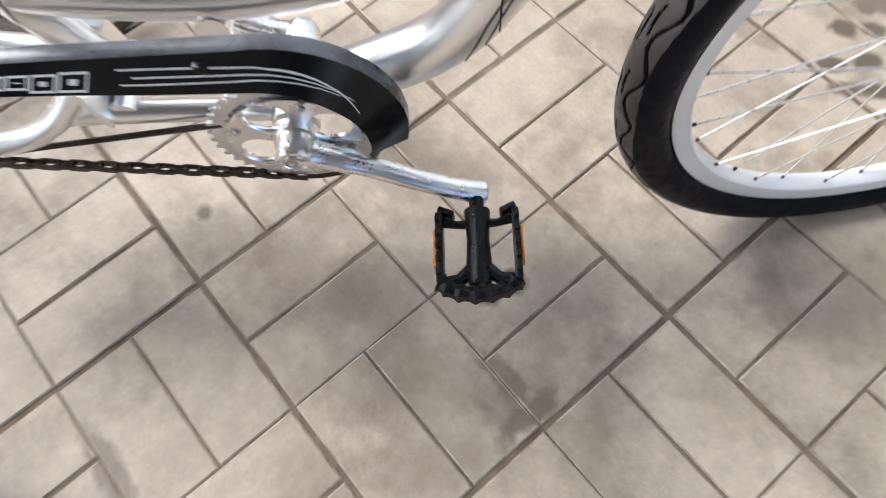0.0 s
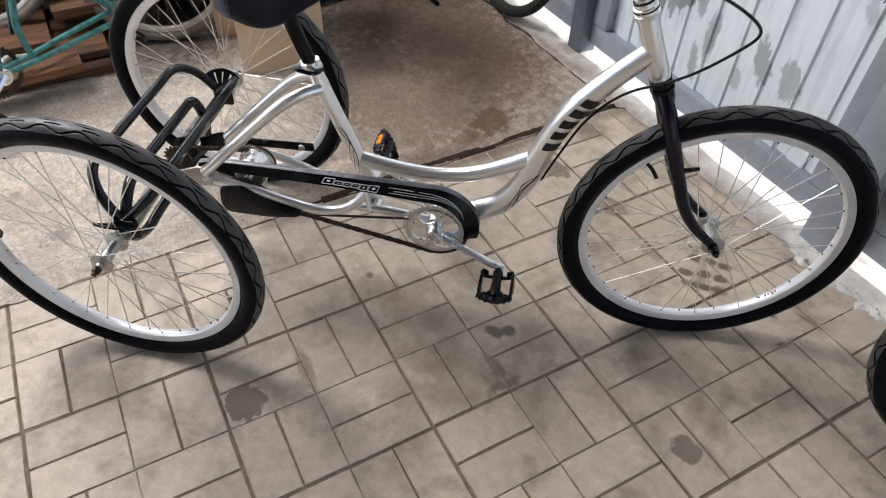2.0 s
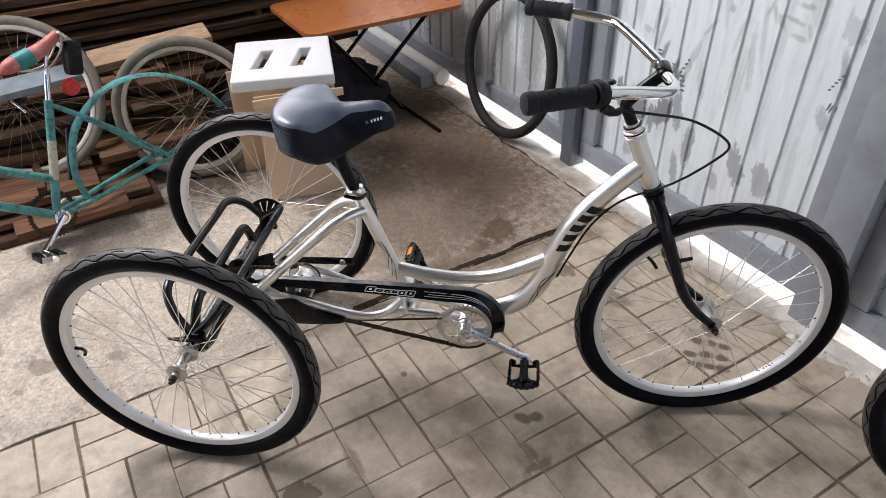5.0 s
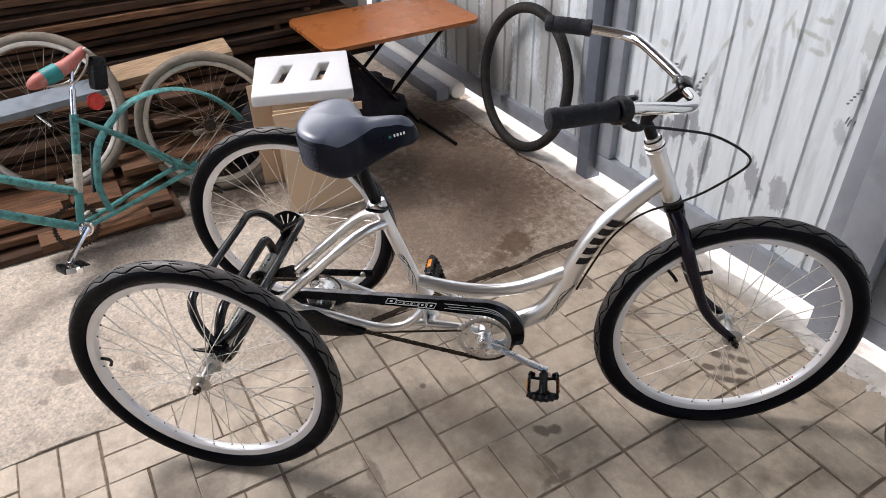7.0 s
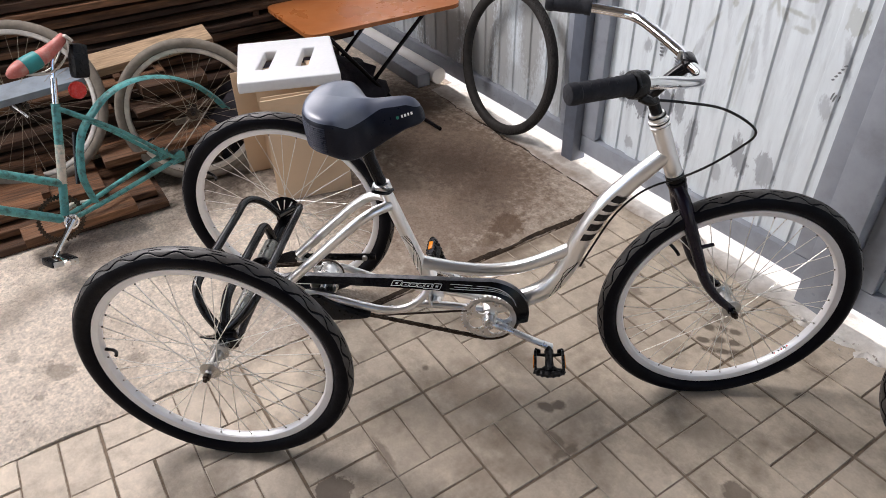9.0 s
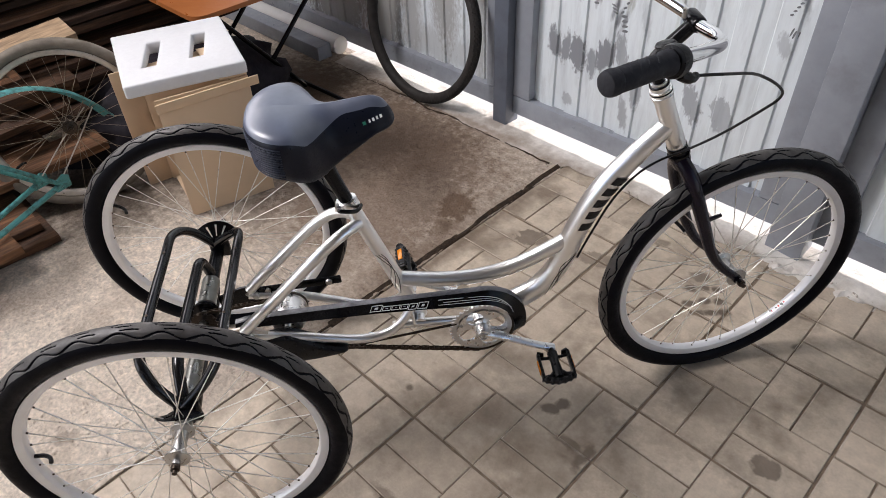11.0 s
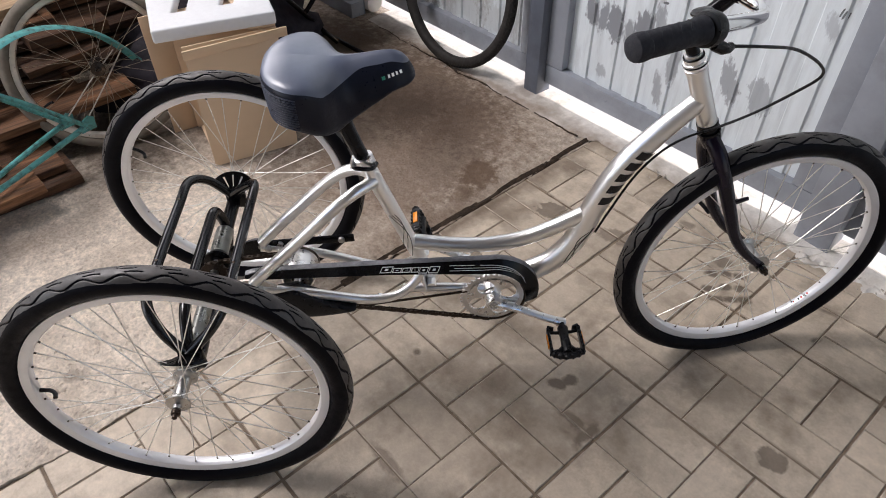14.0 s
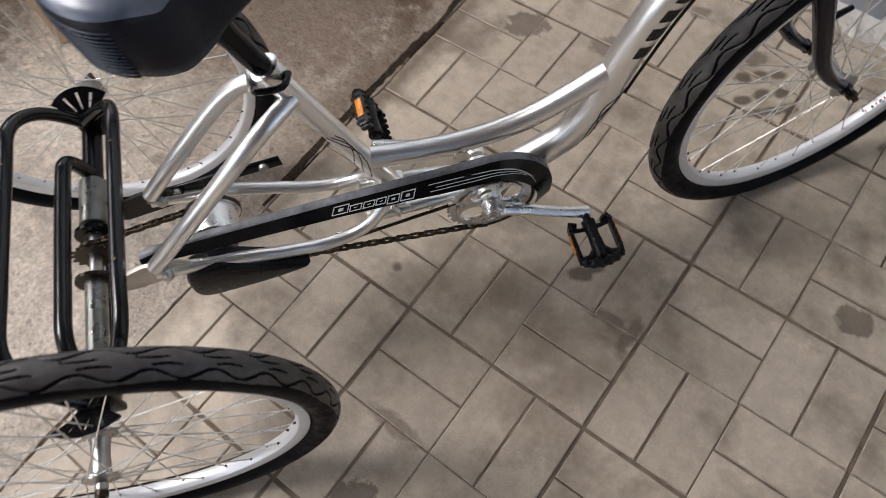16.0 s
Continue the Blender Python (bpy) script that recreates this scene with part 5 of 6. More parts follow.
for s_ in (-1, 1):
    part("mount_block", S().box((0.05, 0.012, 0.05), pose(0.01, s_ * 0.255, 0.345), 0.004), BLACK, trike)
    fan = S().prism([(-0.018, 0.0), (0.018, 0.0), (0.0265, 0.022), (0.0, 0.027), (-0.0265, 0.022)], 0.003)
    for k in range(4):
        b0, b1 = radians(-46 + 24.7 * k), radians(-46 + 24.7 * k + 18.9)
        fan.prism([(0.024 * math.sin(b0), 0.001 + 0.024 * math.cos(b0)), (0.024 * math.sin(b1), 0.001 + 0.024 * math.cos(b1)), (0.060 * math.sin(b1), 0.060 * math.cos(b1)), (0.060 * math.sin(b0), 0.060 * math.cos(b0))], 0.003)
    rim_ = [radians(-46 + 93 * k / 10) for k in range(11)]
    fan.prism([(0.056 * math.sin(b), 0.056 * math.cos(b)) for b in rim_] + [(0.065 * math.sin(b), 0.065 * math.cos(b)) for b in rim_[::-1]], 0.0034, pose(0, -0.0002, 0))
    part("fan_plate", fan, BLACK, trike, "fan-shaped black steel plate with slots", pose(0.005, s_ * 0.253, 0.352, -38 if s_ > 0 else 55, 0, 0))
loop = smooth([(0.0, 0.252, 0.362), (0.055, 0.232, 0.405), (0.083, 0.19, 0.436), (0.086, 0.10, 0.440), (0.086, -0.10, 0.442), (0.083, -0.19, 0.436), (0.055, -0.232, 0.405), (0.005, -0.252, 0.360)], 6)
part("support_hoop", S().tube(loop, 0.0108, 16), TUBEBLACK, trike, "black bent tube hoop")
loop = smooth([(0.0, 0.252, 0.362), (-0.04, 0.236, 0.420), (-0.068, 0.19, 0.452), (-0.070, 0.10, 0.455), (-0.070, -0.10, 0.455), (-0.068, -0.19, 0.450), (-0.04, -0.236, 0.415), (0.0, -0.252, 0.360)], 6)
part("support_hoop", S().tube(loop, 0.0108, 16), TUBEBLACK, trike, "black bent tube hoop")
for zz, zt in ((0.402, 0.350), (0.262, 0.318)):
    loop = smooth([(0.002, 0.150, zt), (-0.004, 0.150, (zz + zt) / 2), (-0.010, 0.135, zz), (-0.012, 0.08, zz + 0.002), (-0.012, -0.10, zz + 0.002), (-0.010, -0.17, zz), (0.0, -0.225, (zz + zt) / 2), (0.006, -0.25, zt)], 6)
    part("inner_hoop", S().tube(loop, 0.012, 14), TUBEBLACK, trike, "bent steel tube hoop")
for x, y, z in ((0.086, 0.118, 0.4506), (0.086, -0.091, 0.4525), (-0.07, 0.11, 0.4656), (-0.07, -0.09, 0.4656)):
    part("bolt_hole", S().lathe([(0.0, 0.0), (0.0035, 0.0), (0.0035, 0.001), (0.0, 0.001)], pose(x, y, z, 90, 0, 0), 10), CHAIN, trike)

# plain bars in place of the lettering on the tube, and line decals
def along(t):
    k = t * (len(down) - 1)
    i = min(int(k), len(down) - 2)
    return down[i].lerp(down[i + 1], k - i), (down[i + 1] - down[i]).normalized()
for t in (0.205, 0.250, 0.295, 0.337, 0.379):
    p, tg = along(t)
    nrm = Vector((tg.z, 0, -tg.x))
    vs = []
    for half_ in (-0.0105, 0.0105):
        for a in (-52, -34, -16, 2, 20):
            w = Vector((0, -math.cos(radians(a)), 0)) + nrm * math.sin(radians(a))
            vs += [p + tg * (half_ + 0.006 * (a + 16) / 36) + w * 0.0260]
    part("lettering_bar", S().add(vs, [[i, i + 1, 6 + i, 5 + i] for i in range(4)]), DECALK, trike)
for q, w in ((0.55, -0.02), (0.58, -0.012), (0.62, -0.016)):
    pts_ = []
    for k in range(7):
        p, tg = along(0.50 + (q - 0.40) * k / 6)
        nrm = Vector((tg.z, 0, -tg.x))
        a = radians(-35 + 50 * math.sin(k / 6 * math.pi) * (w / -0.02))
        pts_.append(p + (Vector((0, -math.cos(a), 0)) + nrm * math.sin(a)) * 0.0256)
    part("line_decal", S().tube(pts_, 0.0009, 6), DECALK, trike)
for k in range(3):
    st0, st1 = Vector((0.42, 0, 0.50)), Vector((0.468, 0, 0.372))
    pts_ = []
    for q in range(7):
        t = q / 6
        p = st0.lerp(st1, t * (0.95 - 0.1 * k))
        a = radians(-30 + 60 * math.sin(t * math.pi + 0.4 * k))
        pts_.append(p + Vector((math.cos(a - 1.57) * 0.0167 + 0, -abs(math.cos(a)) * 0.0167, math.sin(a) * 0.004)))
    part("line_decal", S().tube(pts_, 0.0008, 6), DECALK, trike)
for x, w, m_ in ((0.435, 0.008, GREEN), (0.445, 0.005, DECALW), (0.452, 0.006, DECALW), (0.459, 0.005, DECALW), (0.466, 0.006, DECALW)):
    part("lettering_bar", S().box((w * 0.72, 0.001, 0.006), pose(x - 0.204, -0.0425 + (x - 0.435) * 0.16, -0.009 + (x - 0.435) * 0.3, -38, -16, 4)), m_, saddle)

# ---- background things ----
old = dict(fat=0.019, tyre_mat=OLDRUBBER, rim_mat=OLDRIM, spoke_mat=OLDSPOKE, tread="plain", top=True, category="wheel", group="loose wheels by the boards")
loose = wheel(None, pose(-2.218, -0.705, 0.39, 0, 0, 70) @ pose(0, 0, 0, -25, 0, 0), "spare_wheel", "old spoked wheel with grey tyre leaning on boards", R=0.32, **old)
part("quick_release_lever", S().tube([(0.0, -0.062, 0.0), (0.012, -0.068, -0.012), (0.045, -0.066, -0.05)], [0.006, 0.0055, 0.0045], 10), POLISH, loose, "silver quick-release lever")
wheel(None, pose(-1.968, -0.122, 0.3025, 0, 0, 75) @ pose(0, 0, 0, -9, 0, 0), "spare_wheel", "old spoked wheel with grey tyre beside a cardboard box", R=0.292, **old)
wheel(None, pose(0.64, 0.99, R_WHEEL, 0, 0, 40), "spare_wheel", "black-tyred wheel standing on the paving near the gate", tread="wave", top=True, category="wheel")
thing("spare_tyre", "bare black knobbly tyre leaning on the gate", "tyre", pose(-1.575, 1.183, 0.338, 0, 0, 0) @ pose(0, 0, 0, -9, 0, 0), data=tyre_shape(0.322, 0.0215, "knob", 960), mat=(SPARE, SPARE))

# teal bicycle frame: u along, v up, leaning back
B = Vector((-1.655, -0.70, 0.169))
ud = Vector((-0.382, 0.924, 0)).normalized()
vd = (Vector((0, 0, math.cos(radians(10)))) + Vector((-0.924, -0.382, 0)) * math.sin(radians(10))).normalized()
nd = ud.cross(vd)
tm = Matrix(((ud.x, -nd.x, vd.x, B.x), (ud.y, -nd.y, vd.y, B.y), (ud.z, -nd.z, vd.z, B.z), (0, 0, 0, 1)))
teal = thing("old_bicycle", "old chipped teal bicycle frame leaning on loose wheels and boards", "bicycle", tm)
for a, b, r in (((0, 0), (0.141, 0.375), 0.0145), ((0.045, 0.12), (-0.62, 0.59), 0.014), ((0, 0), (-0.66, 0.50), 0.0155), ((-0.65, 0.49), (-0.60, 0.62), 0.017)):
    part("frame_tube", S().tube([(a[0], 0, a[1]), (b[0], 0, b[1])], r, 14), TEAL, teal)
for s_ in (-1, 1):
    part("seat_stay", S().tube(smooth([(0.136, s_ * 0.008, 0.36), (0.17, s_ * 0.02, 0.333), (0.30, s_ * 0.045, 0.21), (0.455, s_ * 0.055, 0.035)], 4), 0.0075, 10), TEAL, teal)
    part("chain_stay", S().tube(smooth([(0, s_ * 0.02, 0), (0.12, s_ * 0.035, 0.006), (0.30, s_ * 0.05, 0.022), (0.455, s_ * 0.055, 0.035)], 4), 0.009, 10), TEAL, teal)
    part("dropout", S().prism([(0.43, 0.02), (0.485, 0.015), (0.492, 0.05), (0.475, 0.062), (0.44, 0.052)], 0.006, pose(0, s_ * 0.055 - 0.003, 0)), TEAL, teal)
    part("mudguard_strut", S().tube([(0.475, s_ * 0.05, 0.05), (0.60, s_ * 0.04, 0.115), (0.722, s_ * 0.02, 0.175)], 0.0022, 6), OLDRIM, teal)
curve = smooth([(0.127, 0, 0.012), (0.122, 0, 0.07), (0.127, 0, 0.127), (0.166, 0, 0.222), (0.218, 0, 0.277), (0.323, 0, 0.334), (0.434, 0, 0.346), (0.549, 0, 0.319), (0.657, 0, 0.257), (0.726, 0, 0.184), (0.775, 0, 0.107)], 5)
guard_v, guard_f = [], []
K = 9
for i, p in enumerate(curve):
    a, b = curve[max(i - 1, 0)], curve[min(i + 1, len(curve) - 1)]
    t_ = (b - a).normalized()
    n_ = Vector((-t_.z, 0, t_.x))
    for k in range(K):
        h = radians(-80 + 160 * k / (K - 1))
        guard_v.append(p + Vector((0, 0.026 * math.sin(h), 0)) + n_ * (0.016 * math.cos(h)))
    for k in range(K):
        h = radians(-80 + 160 * k / (K - 1))
        guard_v.append(p + Vector((0, 0.0245 * math.sin(h), 0)) + n_ * (0.0145 * math.cos(h)))
for i in range(len(curve) - 1):
    for k in range(K - 1):
        o = i * 2 * K
        guard_f += [[o + k, o + k + 1, o + 2 * K + k + 1, o + 2 * K + k], [o + K + k, o + 3 * K + k, o + 3 * K + k + 1, o + K + k + 1]]
    for k in (0, K - 1):
        guard_f.append([o + k, o + K + k, o + 3 * K + k, o + 2 * K + k])
part("mudguard", S().add(guard_v, guard_f), TEAL, teal, "rounded teal mudguard", sharp=60)
part("bottom_bracket", S().lathe([(0.0, -0.047), (0.009, -0.047), (0.010, -0.040), (0.018, -0.040), (0.020, -0.044), (0.027, -0.043), (0.027, -0.034), (0.022, -0.032), (0.021, 0.034), (0.012, 0.036), (0.0, 0.045)], None, 20), CHROME, teal)
part("crank_arm", S().tube([(0.006, -0.048, 0.006), (-0.05, -0.052, -0.036), (-0.105, -0.058, -0.075)], [0.011, 0.0085, 0.009], 10), CHROME, teal, "chrome crank arm")
for q in (-1, 1):
    part("pedal_block", S().box((0.026, 0.075, 0.026), pose(-0.112 + q * 0.030, -0.098, -0.082 - q * 0.010, 0, 20, 0), 0.008), PLASTIC, teal, "black rubber pedal block")
    part("pedal_plate", S().box((0.082, 0.004, 0.020), pose(-0.112, -0.098 + q * 0.042, -0.082, 0, 20, 0), 0.002), STEEL, teal)
part("pedal_cap", S().tube([(-0.112, -0.15, -0.082), (-0.112, -0.142, -0.082), (-0.112, -0.06, -0.082)], [0.010, 0.014, 0.013], 14), CHROME, teal)
part("pedal_spindle", S().tube([(-0.108, -0.058, -0.077), (-0.112, -0.12, -0.08)], 0.007, 8), STEEL, teal)
part("crank_arm", S().tube([(0.0, 0.048, 0.0), (0.06, 0.052, 0.02), (0.12, 0.058, 0.0)], [0.010, 0.0085, 0.009], 10), OLDRIM, teal)
part("chainring", ring_shape(0.085, 40, 0.003, 0.07), CHAIN, teal, "", pose(0, 0.03, 0))
part("seat_post", S().tube([(0.141, 0, 0.375), (0.172, 0, 0.455)], 0.0105, 12), CHROME, teal, "chrome seat post")
part("tube_patch", S().tube([(0.045, -0.001, 0.12), (0.093, -0.001, 0.247)], 0.0149, 14), PATCH, teal, "chipped pale transfer")
sd = smooth([(0.04, 0.0, 0.503), (0.07, 0.0, 0.511), (0.12, 0.0, 0.519), (0.17, 0.0, 0.528), (0.22, 0.0, 0.546), (0.262, 0.0, 0.566)], 5)
n = len(sd)
part("saddle", S().tube(sd, [0.009 + 0.022 * math.sin(min(1, i / n / 0.35) * math.pi / 2) * (1 - 0.72 * max(0, i / n - 0.45) / 0.55) for i in range(n)], 16, flat=0.9), REDSADDLE, teal, "worn faded red saddle wrapped with tape")
part("tape", S().tube([(0.095, 0, 0.515), (0.12, 0, 0.519), (0.15, 0, 0.5243)], [0.0316, 0.0322, 0.0318], 16, flat=0.92), TEALTAPE, teal, "teal tape band")
for s_ in (-1, 1):
    part("saddle_rail", S().tube(smooth([(0.09, s_ * 0.012, 0.492), (0.14, s_ * 0.02, 0.478), (0.19, s_ * 0.024, 0.482), (0.24, s_ * 0.026, 0.52), (0.258, s_ * 0.02, 0.555)], 4), 0.0035, 8), OLDRIM, teal)
part("saddle_plate", S().box((0.010, 0.06, 0.03), pose(0.262, 0, 0.560, 0, -35, 0), 0.003), OLDRIM, teal, "bare metal saddle plate")
part("saddle_spring", S().tube(smooth([(0.172, 0, 0.455), (0.19, 0, 0.50), (0.215, 0, 0.53), (0.236, 0, 0.55)], 4), 0.006, 8), CHROME, teal)
part("saddle_bag", S().box((0.055, 0.05, 0.115), pose(0.275, 0.0, 0.478, 0, 18, 0), 0.016), PLASTIC, teal, "small black saddle bag")
part("rear_reflector", S().lathe([(0.0, -0.008), (0.026, -0.008), (0.030, -0.003), (0.030, 0.006), (0.0, 0.006)], pose(0.226, -0.01, 0.392), 24), REDREFL, teal, "round red reflector")
part("frame_pump", S().tube([(0.10, 0.02, 0.09), (0.165, 0.02, 0.26)], 0.007, 8), BLACK, teal)

# cardboard box with foam on top
bx = Matrix.Translation((-1.575, 0.045, 0)) @ pose(0, 0, 0, 0, 0, 76)
box_ = thing("cardboard_box", "open brown cardboard box standing on the concrete", "box", bx)
bw, bd, bh, th = 0.30, 0.28, 0.449, 0.005
for x, y, sx, sy in ((bw / 2, th / 2, bw, th), (bw / 2, bd - th / 2, bw, th), (bw - th / 2, bd / 2, th, bd - 2 * th - 0.001)):
    part("side_panel", S().box((sx, sy, bh), pose(x, y, bh / 2 + 0.014), 0.001), CARDBOARD, box_)
part("side_panel", S().box((0.088, th, bh), pose(-0.042, bd + 0.006, bh / 2 + 0.014, 0, 0, 4), 0.001), CARDBOARD, box_, "side panel swung open")
part("base_panel", S().box((bw - 0.02, bd - 0.02, th), pose(bw / 2, bd / 2, 0.02)), CARDBOARD, box_)
part("flap", S().box((bw - 0.01, 0.10, th), pose(bw / 2, bd - 0.05, bh + 0.016, -2, 0, 0), 0.001), CARDBOARD, box_)
part("flap", S().box((bw + 0.035, th, 0.034), pose(bw / 2 + 0.012, -0.010, bh - 0.006, 12, -1.5, 0), 0.001), CARDBOARD, box_, "front flap folded down outward")
part("flap", S().box((0.09, bd - 0.01, th), pose(bw - 0.045, bd / 2, bh + 0.022, 0, 3, 0), 0.001), CARDBOARD, box_)

fw, fd, fh = 0.378, 0.42, 0.043
xs = [0, 0.085, 0.13, 0.235, 0.28, fw]
ys = [0, 0.115, 0.305, fd]
fbm = bmesh.new()
vg = {(i, j, k): fbm.verts.new((xs[i] + (0, -0.016, 0.024, 0)[j] * (0 < i < 5), ys[j], k * fh)) for i in range(6) for j in range(4) for k in (0, 1)}
solid = {(i, j) for i in range(5) for j in range(3)} - {(1, 1), (3, 1)}
for i, j in solid:
    for k in (0, 1):
        fbm.faces.new([vg[i, j, k], vg[i + 1, j, k], vg[i + 1, j + 1, k], vg[i, j + 1, k]])
    for di, dj, e in ((-1, 0, ((i, j), (i, j + 1))), (1, 0, ((i + 1, j), (i + 1, j + 1))), (0, -1, ((i, j), (i + 1, j))), (0, 1, ((i, j + 1), (i + 1, j + 1)))):
        if (i + di, j + dj) not in solid:
            fbm.faces.new([vg[(*e[0], 0)], vg[(*e[1], 0)], vg[(*e[1], 1)], vg[(*e[0], 1)]])
bmesh.ops.recalc_face_normals(fbm, faces=fbm.faces)
bmesh.ops.dissolve_limit(fbm, angle_limit=radians(1), verts=fbm.verts, edges=fbm.edges)
sharp_edges = [e for e in fbm.edges if e.is_manifold and e.calc_face_angle(0) > 0.5]
bmesh.ops.bevel(fbm, geom=sharp_edges, offset=0.007, segments=3, affect="EDGES", profile=0.5)
fme = bpy.data.meshes.new("foam_block")
fbm.to_mesh(fme)
fbm.free()
fme.materials.append(FOAM)
fme.shade_smooth()
fme.set_sharp_from_angle(angle=radians(30))
thing("foam_block", "white moulded packing foam with two slots on the box", "foam", Matrix.Translation((-1.628, -0.016, 0.473)) @ pose(0, 0, 0, 0, 0, 70), data=fme)

# folding table
table = thing("folding_table", "low folding table with orange-brown top and black legs", "table", pose(-1.97, 0.42, 0))
def rounded(w, d, r, n=6):
    out = []
    for cx, cy, a0 in ((w - r, d - r, 0), (r, d - r, 90), (r, r, 180), (w - r, r, 270)):
        out += [(cx + r * math.cos(radians(a0 + 90 * k / n)), cy + r * math.sin(radians(a0 + 90 * k / n))) for k in range(n + 1)]
    return out
top_ = rounded(0.52, 0.80, 0.06)
part("tabletop", S().prism(top_, 0.018, pose(-0.52, 0, 0.5, -90, 0, 0)), TABLETOP, table, "orange-brown laminate top with rounded corners", Matrix.Identity(4))
for x in (-0.08, -0.44):
    for a, b in (((x, 0.10, 0.475), (x, 0.47, 0.022)), ((x - 0.02, 0.66, 0.475), (x - 0.02, 0.16, 0.022))):
        part("leg", S().tube([a, b], 0.0095, 10), BLACK, table)
for y in (0.47, 0.16):
    part("foot_bar", S().tube([(0.24 if y > 0.3 else -0.04, y + 0.03, 0.022), (-0.46, y, 0.022)], 0.0095, 10), BLACK, table)

# dark sack under the table, made wider to fill the shade behind the box
sv, sf = [], []
nu, nv = 40, 16
for j in range(nv + 1):
    h = j / nv
    for i in range(nu):
        a = 2 * math.pi * i / nu
        r_ = (1 - 0.75 * h ** 3) * (1 + 0.3 * noise.noise((math.cos(a) * 1.8, math.sin(a) * 1.8, h * 3)) + 0.14 * noise.noise((math.cos(a) * 5, math.sin(a) * 5, h * 7)))
        sv.append((0.22 * r_ * math.cos(a), 0.46 * r_ * math.sin(a), 0.012 + 0.33 * h + 0.03 * noise.noise((math.cos(a) * 2, math.sin(a) * 2, 8)) * h))
    if j:
        sf += [[(j - 1) * nu + i, (j - 1) * nu + (i + 1) % nu, j * nu + (i + 1) % nu, j * nu + i] for i in range(nu)]
sf += [list(range(nu))[::-1], [nv * nu + i for i in range(nu)]]
thing("sack", "crumpled dark violet-black sack under the folding table", "sack", pose(-2.17, 0.40, 0, 0, 0, 4), data=S().add(sv, sf), mat=SACK, sharp=70)

# beams by the gate
thing("white_pipe", "long white painted pipe lying along the gate", "pipe", data=S().tube([(-3.35, 1.214, 0.0585), (-2.20, 1.214, 0.0585), (-2.193, 1.214, 0.0585), (-2.1929, 1.214, 0.0585), (-2.24, 1.214, 0.0585)], [0.044, 0.044, 0.0425, 0.038, 0.038], 28), mat=WHITEPAINT, sharp=40)
channel = thing("steel_channel", "grey painted steel channel lying beside the white pipe", "channel", Matrix.Translation((-2.72, 1.128, 0.014)))
part("web", S().box((1.02, 0.078, 0.005), pose(0, 0, 0.0665), 0.002), GREYSTEEL, channel)
for q in (-1, 1):
    part("flange", S().box((1.02, 0.006, 0.064), pose(0, q * 0.036, 0.032), 0.002), GREYSTEEL, channel)
part("end_plate", S().box((0.004, 0.066, 0.062), pose(0.507, 0, 0.0315), 0.001), GREYSTEEL, channel)

# stack of boards
rng = random.Random(11)
kz, layer = 0.014, 0
# Layers above the view are added to keep light off gate and table.
while kz < 1.24:
    th_ = rng.uniform(0.024, 0.036)
    front = -1.79 - 0.035 * layer if layer < 3 else -2.15 - 0.045 * (layer - 3) if layer < 8 else -2.42 - 0.025 * min(4, layer - 8)
    front += rng.uniform(-0.03, 0.03)
    right = -0.42 + rng.uniform(-0.12, 0.1) if layer < 3 else 0.62 + rng.uniform(-0.15, 0.28)
    if layer >= 3 and kz < 0.36:
        right = -0.12 + rng.uniform(-0.09, 0.06)
    left = -2.6 + rng.uniform(-0.3, 0.3)
    depth = (0.45, 0.40, 0.36)[layer] if layer < 3 else 0.30
    bend = [rng.uniform(-0.006, 0.006) for _ in range(5)]
    ys_ = [left + (right - left) * q / 8 for q in range(9)]
    vs, fs = [], []
    for q, y in enumerate(ys_):
        dz = 0.005 * math.sin(q * 1.1 + layer) + 0.4 * bend[q // 2]
        dx = 0.008 * math.sin(q * 0.8 + layer * 2)
        c = 0.0025
        vs += [(front + dx, y, kz + c + dz), (front + dx - c, y, kz + dz), (front + dx - depth, y, kz + dz), (front + dx - depth, y, kz + th_ + dz), (front + dx - c, y, kz + th_ + dz), (front + dx, y, kz + th_ - c + dz)]
    for q in range(8):
        fs += [[q * 6 + i, q * 6 + (i + 1) % 6, q * 6 + 6 + (i + 1) % 6, q * 6 + 6 + i] for i in range(6)]
    fs += [list(range(6)), [48 + i for i in range(6)][::-1]]
    thing("wooden_board", "rough weathered brown board in a stack", "board", group="stack of boards", data=S().add(vs, fs), mat=BOARDS[rng.randrange(3)])
    gap = rng.uniform(0.008, 0.022)
    for y in (left + 0.35, (left + right) / 2, right - 0.2):
        thing("spacer_stick", "thin wooden stick between stacked boards", "stick", group="spacers in the stack", data=S().box((depth * 0.8, 0.03, gap + 0.013), pose(front - depth * 0.5, y, kz + th_ + gap / 2)), mat=BOARDS[0])
    if layer >= 3 and kz < 0.36:   # behind the short ends the stack goes on, set back, darkest tone for its shade
        thing("wooden_board", "rough weathered brown board in a stack", "board", group="stack of boards", data=S().box((0.26, 1.05, th_), pose(front - 0.27, right + 0.40, kz + th_ / 2, 0, 0, rng.uniform(-2, 2)), 0.002), mat=BOARDS[2])
    kz += th_ + gap
    layer += 1


def plank(label, a, b, w, t, mat, tilt=0):
    a, b = Vector(a), Vector(b)
    d = b - a
    m = Matrix.Translation((a + b) / 2) @ d.to_track_quat("Y", "Z").to_matrix().to_4x4() @ pose(0, 0, 0, 0, tilt, 0)
    return thing("wooden_plank", label, "plank", m, "loose planks on the stack", S().box((w, d.length, t), None, 0.002), mat)


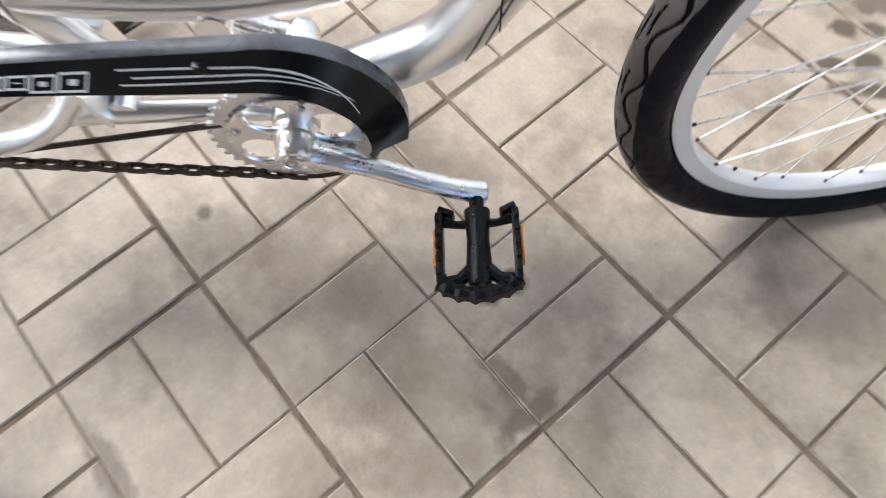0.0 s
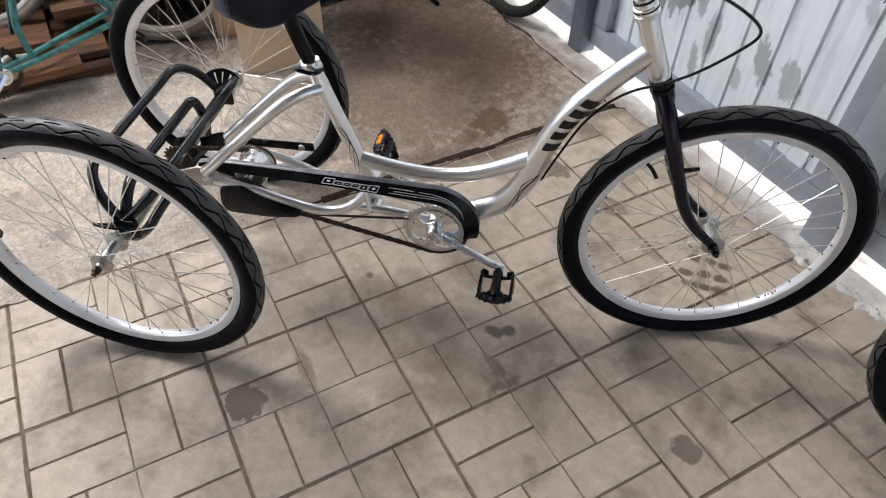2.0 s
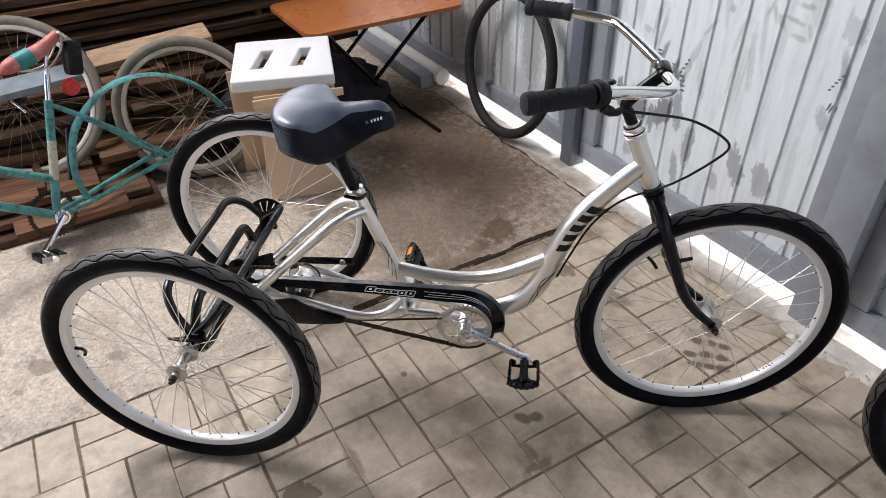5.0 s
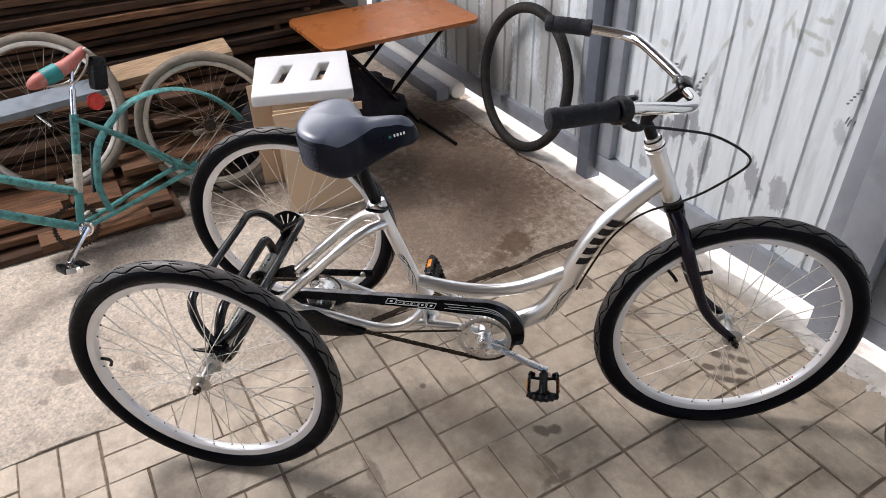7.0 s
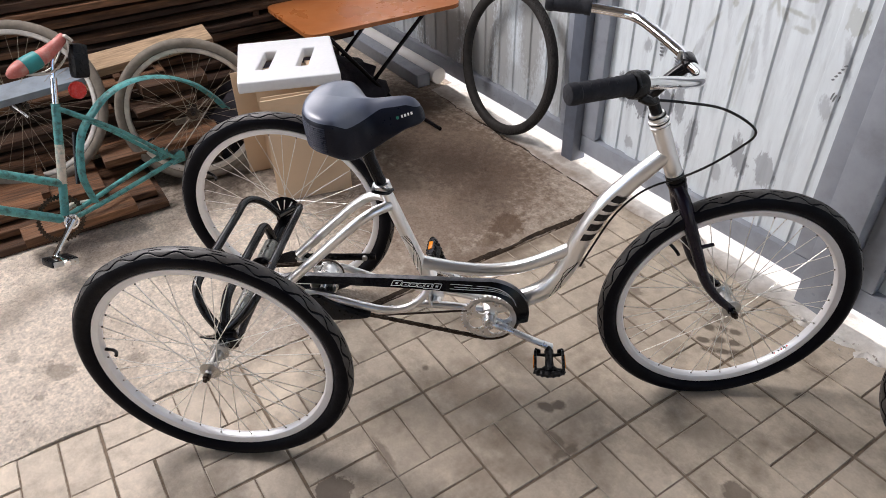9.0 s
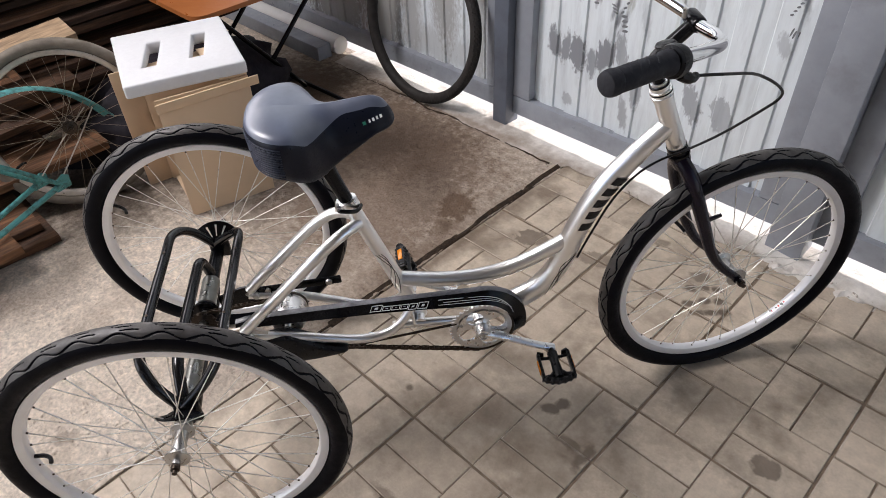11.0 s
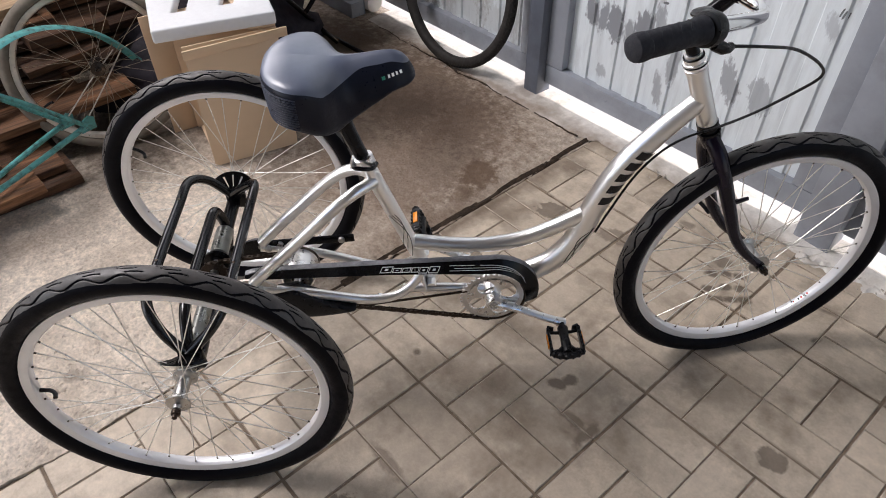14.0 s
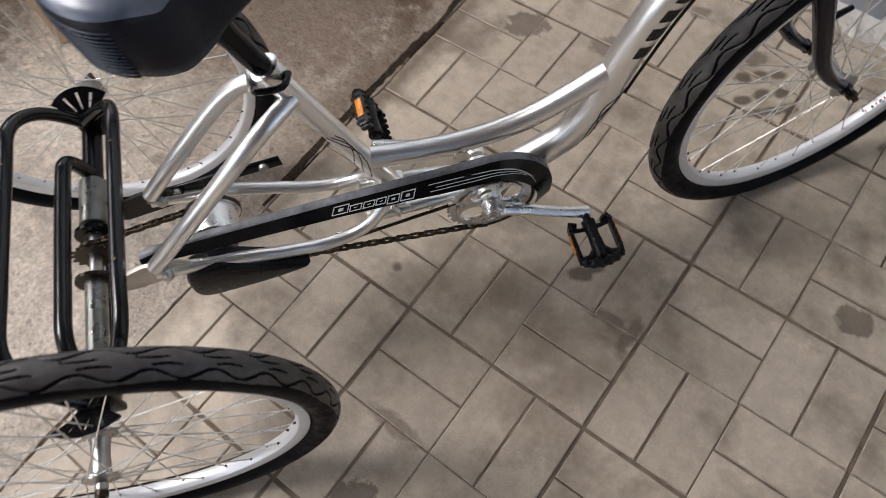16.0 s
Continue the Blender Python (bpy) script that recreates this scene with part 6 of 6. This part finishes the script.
plank("pale sawn plank lying on the stack", (-2.245, -0.41, 0.472), (-2.255, 0.075, 0.500), 0.12, 0.035, PALEBOARD, 14)
plank("short brown wood block lying on the stack", (-2.17, -0.27, 0.372), (-2.18, 0.0, 0.362), 0.10, 0.05, BOARDS[1], 10)
plank("thin brown wood strip lying on the stack", (-2.11, -0.32, 0.295), (-2.12, -0.07, 0.305), 0.06, 0.025, BOARDS[1], 6)
plank("short brown board end sticking out of the stack", (-2.06, -0.5, 0.17), (-2.06, -0.02, 0.17), 0.14, 0.03, BOARDS[1], 4)
plank("blue-grey painted plank on the stack", (-2.10, -1.6, 0.43), (-2.22, -0.42, 0.46), 0.10, 0.03, BLUEBOARD, 14)
plank("short brown board on the floor by the stack", (-1.74, -0.85, 0.10), (-1.76, -0.46, 0.10), 0.10, 0.03, BOARDS[1])

# ---- paving bricks ----
def brick_mesh(w, d):
    """A paving brick with worn, paler edges."""
    bm_ = bmesh.new()
    h, c = 0.02, 0.0021
    square = ((-1, -1), (1, -1), (1, 1), (-1, 1))
    lo = [bm_.verts.new((sx * w / 2, sy * d / 2, -h)) for sx, sy in square]
    mi = [bm_.verts.new((sx * w / 2, sy * d / 2, -c)) for sx, sy in square]
    hi = [bm_.verts.new((sx * (w / 2 - c), sy * (d / 2 - c), 0)) for sx, sy in square]
    for i in range(4):
        j = (i + 1) % 4
        bm_.faces.new((lo[i], lo[j], mi[j], mi[i]))
        bm_.faces.new((mi[i], mi[j], hi[j], hi[i])).material_index = 1
    bm_.faces.new(hi)
    me = bpy.data.meshes.new("brick")
    bm_.to_mesh(me)
    bm_.free()
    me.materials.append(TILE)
    me.materials.append(TILE_EDGE)
    return me


BRICKS = [brick_mesh(0.1974, 0.0978), brick_mesh(0.1968, 0.0973), brick_mesh(0.1976, 0.0976)]
rng = random.Random(3)
far_v, far_f, far_k = [], [], []
count = 0
cells = []
for i in range(-4, 20):
    for j in range(-20, 6):
        cells.append((i, j))
for i, j in cells:
    cx, cy = (i + 0.5) * P / 2, (j + 0.5) * P / 2
    along_y = (i + j) % 2 == 1
    near = -0.82 < cx < 1.05 and -1.25 < cy < 1.2
    for s_ in (-1, 1):
        ox, oy = (0, s_ * P / 8) if along_y else (s_ * P / 8, 0)
        dx = 0.0013 if i % 2 == 0 else -0.0013
        dy = 0.0013 if j % 2 == 0 else -0.0013
        m = pose(cx + ox + dx + rng.uniform(-0.0008, 0.0008), cy + oy + dy + rng.uniform(-0.0008, 0.0008), rng.uniform(-0.001, 0.0008), rng.uniform(-0.25, 0.25), rng.uniform(-0.25, 0.25), rng.uniform(-0.3, 0.3) + (0 if along_y else 90) + 180 * rng.randrange(2))
        me = BRICKS[rng.randrange(3)]
        if near and count < 300:
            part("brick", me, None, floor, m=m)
            count += 1
        else:
            base = len(far_v)
            far_v += [tuple(m @ v.co) for v in me.vertices]
            far_f += [[base + q for q in p_.vertices] for p_ in me.polygons]
            far_k += [p_.material_index for p_ in me.polygons]
rest = bpy.data.meshes.new("brickwork")
rest.from_pydata(far_v, [], far_f)
rest.materials.append(TILE)
rest.materials.append(TILE_EDGE)
rest.polygons.foreach_set("material_index", far_k)
tagged(part("brickwork", rest, None, floor, "further beige paving bricks"), kind="stuff")
